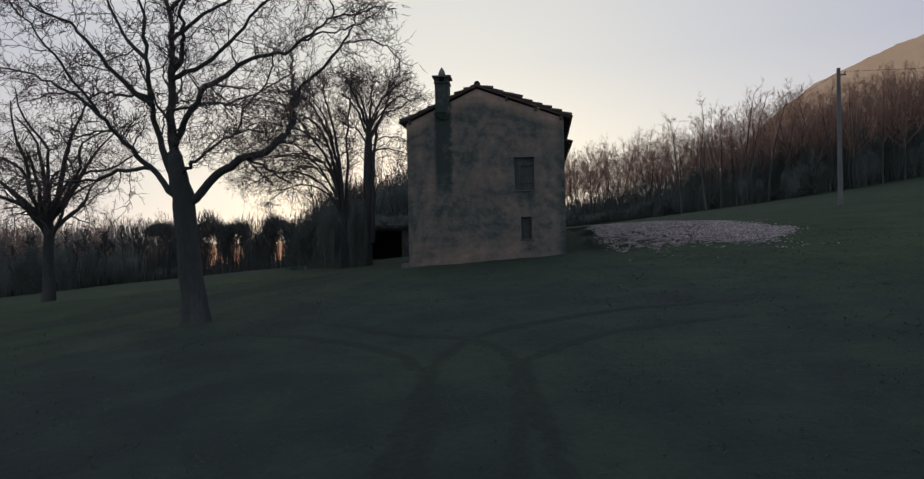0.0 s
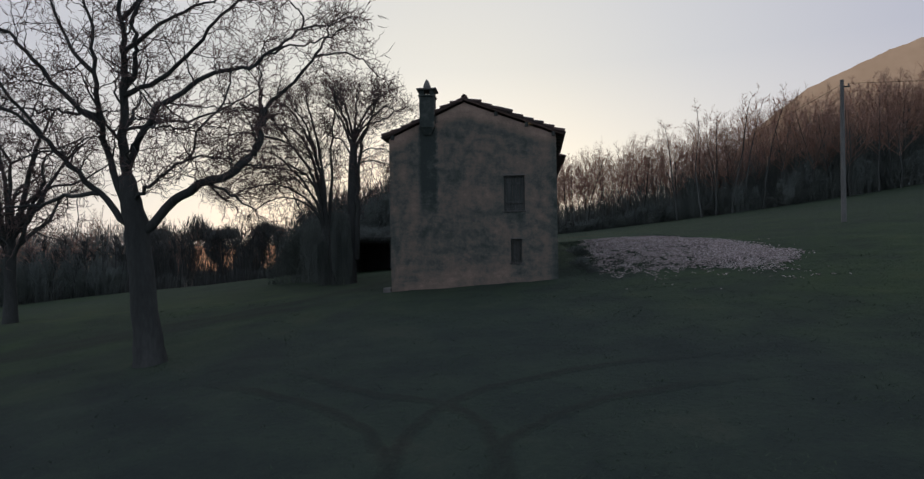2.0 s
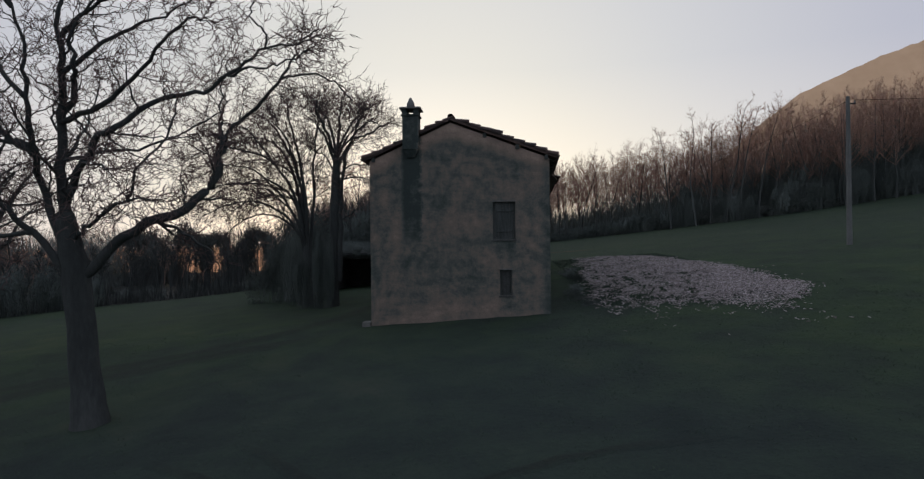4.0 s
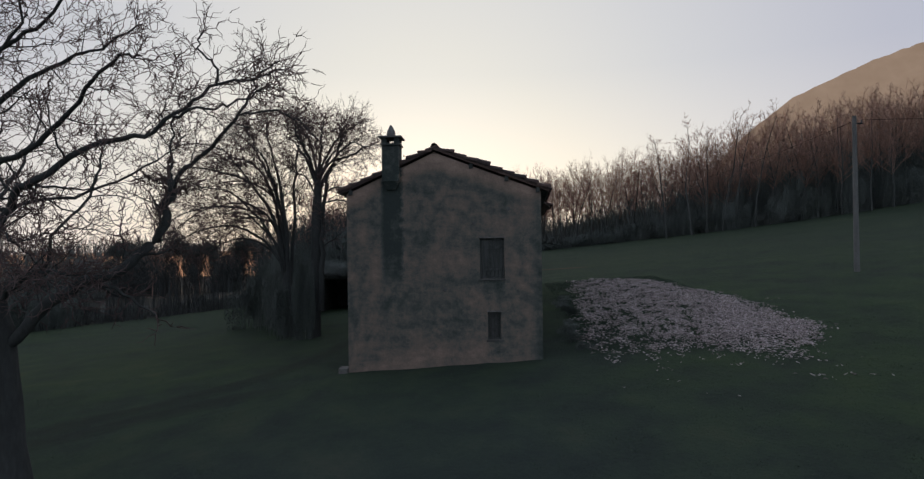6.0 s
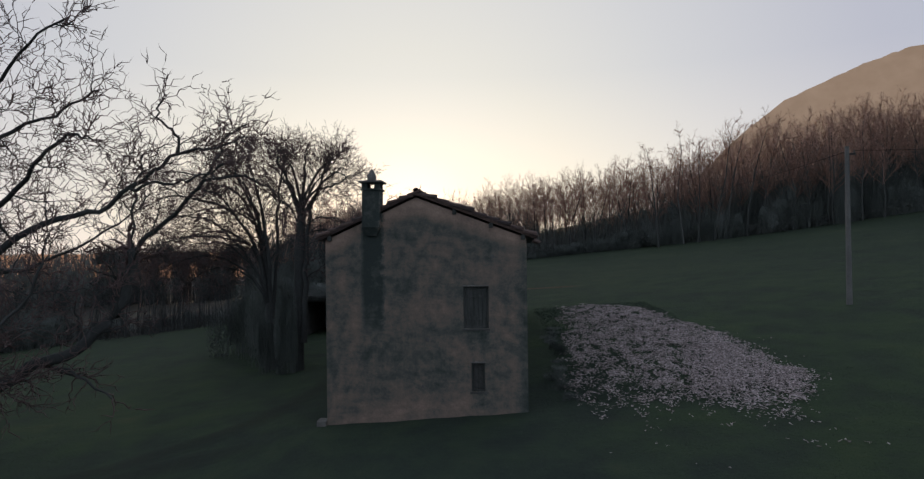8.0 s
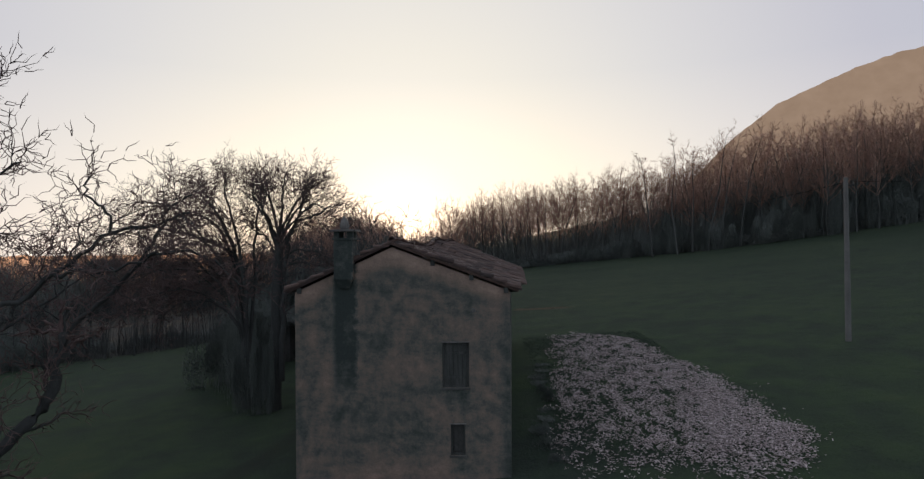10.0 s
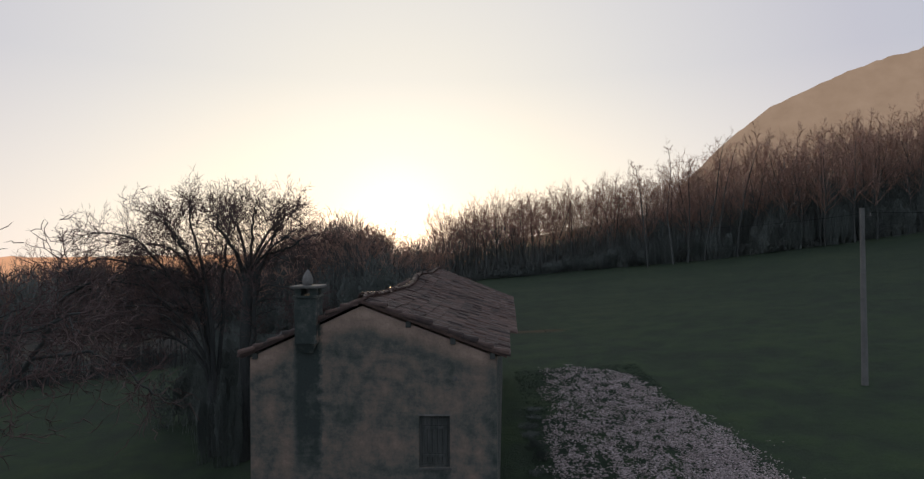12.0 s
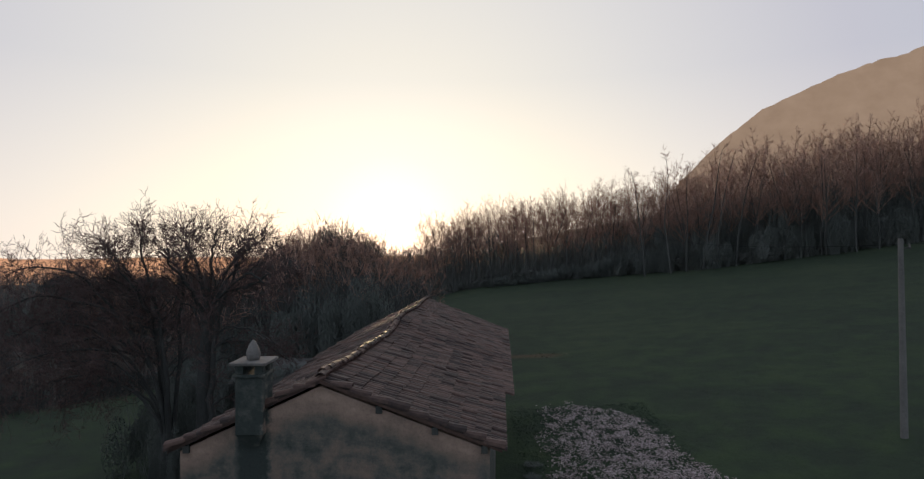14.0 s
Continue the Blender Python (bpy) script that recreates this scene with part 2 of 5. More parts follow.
def plaster():
    """Old lime plaster: pinkish where sound, grey and blackish where damp, with soot below the stack."""
    m, nt, b = shader("old_plaster", 0.92)
    co = coords(nt, "Object")
    broad = noise_of(nt, co, 0.7, 6, 0.68)
    blot = noise_of(nt, co, 2.6, 6, 0.7)
    fine = noise_of(nt, co, 16, 6, 0.7)
    course = noise_of(nt, co, 1.4, 6, 0.7, (0.8, 1, 2.6))
    damp = calc(nt, "ADD", calc(nt, "MULTIPLY", broad, 0.46), calc(nt, "ADD", calc(nt, "MULTIPLY", blot, 0.36), calc(nt, "MULTIPLY", course, 0.18)))
    damp = calc(nt, "ADD", calc(nt, "MULTIPLY", calc(nt, "SUBTRACT", damp, 0.5), 1.6), 0.452)
    sep = nt.nodes.new("ShaderNodeSeparateXYZ")
    nt.links.new(co, sep.inputs[0])
    wob = calc(nt, "MULTIPLY", calc(nt, "SUBTRACT", blot, 0.5), 0.5)
    dx = calc(nt, "ABSOLUTE", calc(nt, "ADD", calc(nt, "SUBTRACT", sep.outputs[0], 1.6), wob))
    across = calc(nt, "SUBTRACT", 1.0, calc(nt, "MULTIPLY", calc(nt, "SUBTRACT", dx, 0.26), 6.0), True)
    across = calc(nt, "MINIMUM", across, 1.0)
    down = calc(nt, "MULTIPLY", calc(nt, "ADD", calc(nt, "SUBTRACT", sep.outputs[2], 3.0), wob), 2.0, True)
    soot = calc(nt, "MULTIPLY", across, down)
    damp = calc(nt, "SUBTRACT", damp, calc(nt, "MULTIPLY", soot, 0.24))
    # darker strip along the right-hand corner of the gable
    corner = calc(nt, "MULTIPLY", calc(nt, "SUBTRACT", calc(nt, "ADD", sep.outputs[0], calc(nt, "MULTIPLY", wob, 0.5)), 6.3), 3.0, True)
    damp = calc(nt, "SUBTRACT", damp, calc(nt, "MULTIPLY", corner, 0.12))
    # a band of lighter plaster follows the verge
    rise = calc(nt, "MINIMUM", calc(nt, "DIVIDE", sep.outputs[0], 3.08), calc(nt, "DIVIDE", calc(nt, "SUBTRACT", 6.75, sep.outputs[0]), 3.67))
    below = calc(nt, "SUBTRACT", calc(nt, "ADD", calc(nt, "MULTIPLY", rise, 1.4), 6.22), sep.outputs[2])
    band = calc(nt, "SUBTRACT", 1.55, calc(nt, "MULTIPLY", calc(nt, "ADD", below, calc(nt, "MULTIPLY", wob, 0.6)), 2.3), True)
    band = calc(nt, "MULTIPLY", band, calc(nt, "SUBTRACT", 1.0, across, True))
    band = calc(nt, "MULTIPLY", band, calc(nt, "GREATER_THAN", below, -0.12))
    damp = calc(nt, "ADD", damp, calc(nt, "MULTIPLY", band, 0.27))
    # runs of dirt below the two windows
    for wx, wz, half, drop in ((5.05, 3.2, 0.42, 0.9), (5.1, 1.1, 0.28, 0.7)):
        side = calc(nt, "SUBTRACT", 1.0, calc(nt, "MULTIPLY", calc(nt, "SUBTRACT", calc(nt, "ABSOLUTE", calc(nt, "ADD", calc(nt, "SUBTRACT", sep.outputs[0], wx), calc(nt, "MULTIPLY", wob, 0.6))), half * 0.6), 5.0), True)
        under = calc(nt, "SUBTRACT", wz, sep.outputs[2])
        run = calc(nt, "MULTIPLY", calc(nt, "GREATER_THAN", under, 0.0), calc(nt, "SUBTRACT", 1.0, calc(nt, "DIVIDE", calc(nt, "ADD", under, wob), drop), True))
        damp = calc(nt, "SUBTRACT", damp, calc(nt, "MULTIPLY", calc(nt, "MULTIPLY", side, run), 0.16))
    # rain-washed foot of the wall, paler again
    foot = calc(nt, "SUBTRACT", 1.0, calc(nt, "MULTIPLY", calc(nt, "ADD", sep.outputs[2], wob), 0.9), True)
    damp = calc(nt, "ADD", damp, calc(nt, "MULTIPLY", foot, 0.1))
    col = ramp(nt, damp, [(0.24, (0.05, 0.06, 0.056)), (0.37, (0.1, 0.106, 0.094)), (0.45, (0.16, 0.142, 0.122)), (0.53, (0.22, 0.168, 0.138)), (0.68, (0.32, 0.228, 0.182)), (0.85, (0.46, 0.325, 0.255))])
    crack = ramp(nt, fine, [(0.3, (0.7, 0.7, 0.72)), (0.5, (1, 1, 1))])
    col = mix(nt, 0.7, col, crack, "MULTIPLY")
    nt.links.new(col, b.inputs["Base Color"])
    b.inputs["Specular IOR Level"].default_value = 0.2
    bump(nt, b, calc(nt, "ADD", calc(nt, "MULTIPLY", blot, 0.7), calc(nt, "MULTIPLY", fine, 0.3)), 0.7, 0.05)
    return m


M_PLASTER = plaster()


def pale_chips():
    m, nt, b = shader("pale_chips", 0.9)
    rnd = nt.nodes.new("ShaderNodeNewGeometry").outputs["Random Per Island"]
    co = coords(nt)
    n = noise_of(nt, co, 0.6, 4, 0.6)
    f = calc(nt, "ADD", calc(nt, "MULTIPLY", rnd, 0.65), calc(nt, "MULTIPLY", n, 0.35))
    nt.links.new(ramp(nt, f, [(0.1, (0.125, 0.1, 0.094)), (0.35, (0.31, 0.25, 0.24)), (0.65, (0.52, 0.43, 0.42)), (0.95, (0.77, 0.665, 0.655))]), b.inputs["Base Color"])
    bump(nt, b, noise_of(nt, co, 25, 4), 0.4, 0.01)
    return m


M_CHIP = pale_chips()


def hill_haze_glow():
    m, nt, b = shader("hill_haze_glow", 1.0)
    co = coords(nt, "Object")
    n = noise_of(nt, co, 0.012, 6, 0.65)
    # the haze of distance is put into this brown, which the slope emits
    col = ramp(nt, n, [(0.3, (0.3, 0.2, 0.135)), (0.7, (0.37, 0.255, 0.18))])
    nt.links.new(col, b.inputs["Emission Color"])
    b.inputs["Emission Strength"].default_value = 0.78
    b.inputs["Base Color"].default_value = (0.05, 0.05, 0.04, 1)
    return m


M_HILL = hill_haze_glow()

# ---- mesh helpers ----


def mesh_of(name, verts, faces, material, smooth=False):
    me = bpy.data.meshes.new(name)
    me.from_pydata([tuple(v) for v in verts], [], faces)
    me.materials.append(material)
    if smooth:
        me.polygons.foreach_set("use_smooth", [True] * len(me.polygons))
    me.update()
    return me


def part(name, bm, material, parent=None, label=""):
    me = bpy.data.meshes.new(name)
    bm.to_mesh(me)
    bm.free()
    me.materials.append(material)
    ob = new(name, me)
    ob.parent = parent
    if label:
        tagged(ob, label)
    return ob


def part_mesh(name, me, parent, label=""):
    ob = new(name, me)
    ob.parent = parent
    if label:
        tagged(ob, label)
    return ob


def box_bm(bm, x0, x1, y0, y1, z0, z1, bevel=0.0):
    r = bmesh.ops.create_cube(bm, size=1.0, matrix=Matrix.Translation(((x0 + x1) / 2, (y0 + y1) / 2, (z0 + z1) / 2)) @ Matrix.Diagonal((x1 - x0, y1 - y0, z1 - z0, 1)))
    if bevel:
        edges = list({e for v in r["verts"] for e in v.link_edges})
        bmesh.ops.bevel(bm, geom=edges, offset=bevel, segments=2, affect="EDGES", profile=0.6)
    return r


def box(name, x0, x1, y0, y1, z0, z1, material, parent=None, bevel=0.01, label=""):
    bm = bmesh.new()
    box_bm(bm, x0, x1, y0, y1, z0, z1, bevel)
    return part(name, bm, material, parent, label)


# ---- ground ----


def smooth(a, b, v):
    t = min(1.0, max(0.0, (v - a) / (b - a)))
    return t * t * (3 - 2 * t)


def right_edge(x):
    """The edge of the wood on the right-hand slope: y for a given x."""
    return 122 - 0.28 * max(0, x - 25) - 0.002 * max(0, x - 60) ** 2 - 10 * smooth(25, 55, x)


def ground_z(x, y):
    """Meadow: rises to the right and towards the house, level behind it."""
    xc = max(-62.0, min(150.0, x))
    z = 0.065 * xc + 0.0006 * xc * xc * smooth(0, 30, xc) if xc > 0 else 0.082 * xc
    side = smooth(-4, 9, x)
    if y < 0:
        yc = max(-70.0, y)
        z += 0.077 * yc
    else:
        z += 1.3 * (1 - math.exp(-y / 12)) * side
    if x < 0 and y > 30:
        z -= 0.02 * min(50, y - 30) * smooth(0, 30, -x)
        if y > 130:
            z -= 0.14 * min(700, y - 130) * smooth(30, 70, -x)
    if y > 190 and x > -70:
        z -= 0.12 * min(600, y - 190) * (1 - smooth(70, 130, x)) * smooth(-70, -30, x)
    if x > 10 and y > 60:
        z += 0.19 * smooth(38, 75, x) * max(0.0, min(60.0, y - right_edge(x) - 6))
    z += 0.10 * noise.noise((x * 0.12, y * 0.12, 3.1)) * smooth(2, 8, abs(y + 1)) + 0.025 * noise.noise((x * 0.7, y * 0.7, 7.7)) + 0.03 * noise.noise((x * 1.15, y * 1.15, 1.3)) * (1 - smooth(0, 6, y))
    return z


def spread(edges):
    """Grid lines from (start, step) spans."""
    out = []
    for (a, step), (b, _) in zip(edges, edges[1:]):
        n = max(1, round((b - a) / step))
        out += [a + (b - a) * i / n for i in range(n)]
    return out + [edges[-1][0]]


gx = spread([(-2500, 400), (-300, 60), (-90, 6), (-22, 0.4), (22, 3), (150, 30), (300, 400), (2500, 1)])
gy = spread([(-1500, 300), (-150, 30), (-34, 0.4), (6, 1.2), (36, 4), (190, 50), (400, 400), (3200, 1)])
gv = [(x, y, ground_z(x, y)) for y in gy for x in gx]
nx = len(gx)
gf = [(j * nx + i, j * nx + i + 1, (j + 1) * nx + i + 1, (j + 1) * nx + i) for j in range(len(gy) - 1) for i in range(nx - 1)]
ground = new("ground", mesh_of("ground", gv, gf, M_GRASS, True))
tagged(ground, "dark green winter meadow sloping gently up past the house", "meadow", kind="structure")

# ---- mountain far behind, its haze put in as emission ----


def mountain():
    vs, fs = [], []
    ridge = ((712, -40), (800, 60), (960, 300), (1125, 482), (1290, 612), (1572, 742), (1743, 790), (2100, 890), (2600, 980), (3400, 900))
    xs = [712 + 20 * i for i in range(136)]
    rows = 14
    for x in xs:
        z = np.interp(x, [p[0] for p in ridge], [p[1] for p in ridge])
        z += 9 * noise.noise((x * 0.012, 0, 1)) + 5 * noise.noise((x * 0.06, 4, 2)) + 2.5 * noise.noise((x * 0.3, 4, 2))
        for k in range(rows):
            f = k / (rows - 1)
            fold = 60 * noise.noise((x * 0.004, f * 2, 5)) * math.sin(f * math.pi)
            vs.append((x, 2850 - 0.33 * (x - 700) - 700 * (1 - f) ** 1.2 + fold, -40 + (z + 40) * f ** 0.9))
    for i in range(len(xs) - 1):
        for k in range(rows - 1):
            a = i * rows + k
            fs.append((a, a + rows, a + rows + 1, a + 1))
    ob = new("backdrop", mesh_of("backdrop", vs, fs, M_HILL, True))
    tagged(ob, "brown mountain slope far beyond the wood, its haze put in as glow", "mountain", kind="structure")


mountain()


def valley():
    """The valley that falls away beyond the lower wood, its bright haze emitted."""
    m, nt, bs = shader("valley_glow_sheet", 1.0)
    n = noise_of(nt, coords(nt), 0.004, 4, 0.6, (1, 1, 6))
    # orange light of the valley haze is painted as emission colour
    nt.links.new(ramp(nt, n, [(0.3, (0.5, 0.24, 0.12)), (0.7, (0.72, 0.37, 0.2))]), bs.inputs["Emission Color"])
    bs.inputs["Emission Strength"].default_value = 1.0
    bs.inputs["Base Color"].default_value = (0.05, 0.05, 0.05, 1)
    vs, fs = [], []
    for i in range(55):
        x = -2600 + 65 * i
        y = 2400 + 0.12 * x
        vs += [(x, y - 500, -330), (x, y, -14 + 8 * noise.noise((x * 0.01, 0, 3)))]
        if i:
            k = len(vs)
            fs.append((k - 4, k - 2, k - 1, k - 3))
    tagged(new("backdrop", mesh_of("valley", vs, fs, m)), "glowing sheet for the hazy valley far below the lower wood", "valley", kind="structure")


valley()

# ---- bare trees ----


class Twigs:
    """Collects tapered tubes into vertex and face lists."""

    def __init__(self):
        self.v, self.f = [], []

    def tube(self, pts, radii, sides):
        base = len(self.v)
        n = len(pts)
        if radii[-1] <= 0:                       # runs out to a point
            self.tube(pts[:-1], radii[:-1], sides) if n > 2 else self.ring(pts[0], pts[1] - pts[0], radii[0], sides)
            k = len(self.v)
            self.v.append(pts[-1])
            self.f += [(k - sides + s, k - sides + (s + 1) % sides, k) for s in range(sides)]
            return
        for i, (p, r) in enumerate(zip(pts, radii)):
            d = (pts[min(i + 1, n - 1)] - pts[max(i - 1, 0)]).normalized()
            u = d.cross(Vector((0.31, 0.74, 0.6)))
            if u.length < 1e-3:
                u = d.cross(Vector((1, 0, 0)))
            u.normalize()
            w = d.cross(u)
            for s in range(sides):
                a = 2 * math.pi * s / sides
                self.v.append(p + (u * math.cos(a) + w * math.sin(a)) * r)
        for i in range(n - 1):
            for s in range(sides):
                a, b = base + i * sides + s, base + i * sides + (s + 1) % sides
                self.f.append((a, b, b + sides, a + sides))

    def ring(self, p, d, r, sides):
        d = d.normalized()
        u = d.orthogonal().normalized()
        w = d.cross(u)
        self.v += [p + (u * math.cos(2 * math.pi * s / sides) + w * math.sin(2 * math.pi * s / sides)) * r for s in range(sides)]

    def mesh(self, name, material):
        return mesh_of(name, self.v, self.f, material, True)


def crooked(rng, start, way, length, segs, wobble, lift):
    """A bent polyline that turns a little at each joint and rises towards its end."""
    pts, d = [start.copy()], way.normalized()
    for _ in range(segs):
        d = d + Vector((rng.gauss(0, wobble), rng.gauss(0, wobble), rng.gauss(0, wobble) + lift))
        d.normalize()
        pts.append(pts[-1] + d * (length / segs))
    return pts


def along(pts, f):
    k = f * (len(pts) - 1)
    i = min(int(k), len(pts) - 2)
    return pts[i].lerp(pts[i + 1], k - i), (pts[i + 1] - pts[i]).normalized()


def side_way(rng, d, spread_deg, up=0.0):
    """A direction at an angle from d, turned at random about it."""
    u = d.orthogonal().normalized()
    w = d.cross(u)
    a, s = rng.uniform(0, 2 * math.pi), radians(spread_deg * rng.uniform(0.7, 1.25))
    r = d * math.cos(s) + (u * math.cos(a) + w * math.sin(a)) * math.sin(s)
    r.z += up
    return r.normalized()


def fork_out(rng, tw, pts, radius, level, plan, least=0.009):
    """Grow side branches from a limb, level by level. plan: per level (count, length, segments, sides, wobble, lift, angle)."""
    if level >= len(plan):
        return
    count, length, segs, sides, wob, lift, ang = plan[level]
    for k in range(count):
        f = 1.0 if k == 0 else rng.uniform(0.22, 1.0)
        p, d = along(pts, f)
        ln = length * rng.uniform(0.55, 1.25) * (1.15 - 0.45 * f)
        r = max(0.3 * radius, radius * (0.62 - 0.3 * f)) * rng.uniform(0.75, 1.1)
        w = side_way(rng, d, ang * (0.4 if k == 0 else 1), 0.04)
        br = crooked(rng, p, w, ln, segs, wob, lift)
        r = max(r, least)
        tw.tube(br, [r * (1 - 0.55 * i / segs) for i in range(segs)] + [0.0], sides)
        fork_out(rng, tw, br, r, level + 1, plan, least)


def refine(pts, rng, amp, sub=3):
    """Round a coarse limb (Catmull-Rom) and give it small bends."""
    out = []
    n = len(pts)
    for i in range(n - 1):
        p0, p1, p2, p3 = pts[max(i - 1, 0)], pts[i], pts[i + 1], pts[min(i + 2, n - 1)]
        for k in range(sub):
            t = k / sub
            q = 0.5 * ((2 * p1) + (p2 - p0) * t + (2 * p0 - 5 * p1 + 4 * p2 - p3) * t * t + (3 * p1 - p0 - 3 * p2 + p3) * t ** 3)
            if i or k:
                q = q + Vector((rng.gauss(0, amp), rng.gauss(0, amp), rng.gauss(0, amp)))
            out.append(q)
    return out + [pts[-1].copy()]


def zigzag(rng, start, way, length, segs, kink, lift):
    """A twig that kinks to and fro at its joints, as walnut wood does, and rises a little."""
    axis = way.normalized()
    side = axis.orthogonal().normalized()
    side.rotate(Quaternion(axis, rng.uniform(0, 6.28)))
    pts = [start.copy()]
    for i in range(segs):
        k = kink * (1 if i % 2 else -1) * rng.uniform(0.35, 1.4)
        d = axis + side * k
        d.z += lift
        d.normalize()
        pts.append(pts[-1] + d * (length / segs) * rng.uniform(0.75, 1.25))
        axis = (axis + Vector((rng.gauss(0, 0.14), rng.gauss(0, 0.14), rng.gauss(0, 0.12) + lift))).normalized()
        side.rotate(Quaternion(axis, rng.gauss(0, 0.6)))
    return pts


def twig_out(rng, tw, pts, radius, level, plan, least):
    """Side twigs level by level, from the joints of a kinked branch. plan: per level (count, length, segments, kink, lift, angle)."""
    if level >= len(plan):
        return
    count, length, segs, kink, lift, ang = plan[level]
    n = len(pts) - 1
    for k in range(count):
        f = 1.0 if k == 0 else min(1.0, (rng.randint(1, n) + rng.gauss(0, 0.05)) / n)
        p, d = along(pts, f)
        ln = length * rng.uniform(0.5, 1.3)
        r = max(radius * rng.uniform(0.5, 0.72), least)
        br = zigzag(rng, p, side_way(rng, d, ang * (0.45 if k == 0 else 1), 0.06), ln, segs, kink, lift)
        tw.tube(br, [r * (1 - 0.5 * i / segs) for i in range(segs)] + [0.0], 3)
        twig_out(rng, tw, br, r, level + 1, plan, least)


class LimbTree:
    """A bare tree built from a trunk and main limbs, each through a few bends, with kinked branches and twigs."""

    def __init__(self, seed, name):
        self.rng = random.Random(seed)
        self.ob = new(name)
        self.trunk, self.limbs, self.crown = Twigs(), Twigs(), Twigs()

    def bole(self, bends, radii, sides=14):
        line = refine([Vector(p) for p in bends], self.rng, 0.012, 3)
        n = len(line) - 1
        rs = [float(np.interp(i / n * (len(radii) - 1), range(len(radii)), radii)) for i in range(n + 1)]
        self.trunk.tube(line, [0.9 * r for r in rs], sides)

    def limb(self, r0, *bends, r1=0.017, side=2.0, reach=(0.8, 2.1), clear=0.1, twigs=((7, 0.7, 5, 0.46, 0.02, 58), (4, 0.36, 3, 0.46, 0.02, 58)), least=0.0092, amp=0.035):
        rng = self.rng
        r0 = 0.68 * r0
        raw = [Vector(p) for p in bends]
        size = sum((b - a).length for a, b in zip(raw, raw[1:]))
        line = refine(raw, rng, amp, 4)
        m = len(line) - 1
        self.limbs.tube(line, [r0 + (r1 - r0) * (i / m) ** 0.75 for i in range(m + 1)], 8)
        for k in range(round(size * side)):
            f = clear + (1 - clear) * (k + rng.random()) / max(1, round(size * side))
            p, d = along(line, f)
            r = max(0.013, (r0 + (r1 - r0) * f ** 0.75) * rng.uniform(0.22, 0.42))
            segs = 7
            br = zigzag(rng, p, side_way(rng, d, 60, 0.1), rng.uniform(*reach) * (1.12 - 0.72 * f), segs, 0.36, 0.015)
            self.limbs.tube(br, [r * (1 - 0.62 * i / segs) for i in range(segs + 1)], 5)
            twig_out(rng, self.crown, br, r * 0.6, 0, twigs, least)
        twig_out(rng, self.crown, line[-4:], max(r1, 0.016), 0, twigs, least)

    def done(self, place, label, mats):
        """Set the foot at place; limbs were given in world coordinates."""
        off = Vector(place)
        for tw in (self.trunk, self.limbs, self.crown):
            tw.v = [v - off for v in tw.v]
        part_mesh("trunk", self.trunk.mesh("tree_trunk", mats[0]), self.ob, "thick furrowed grey-brown trunk")
        part_mesh("limb", self.limbs.mesh("tree_limbs", mats[0]), self.ob)
        part_mesh("crown", self.crown.mesh("tree_crown", mats[1]), self.ob, "fine leafless twigs")
        self.ob.location = off
        tagged(self.ob, label, "tree", "old trees on the meadow")


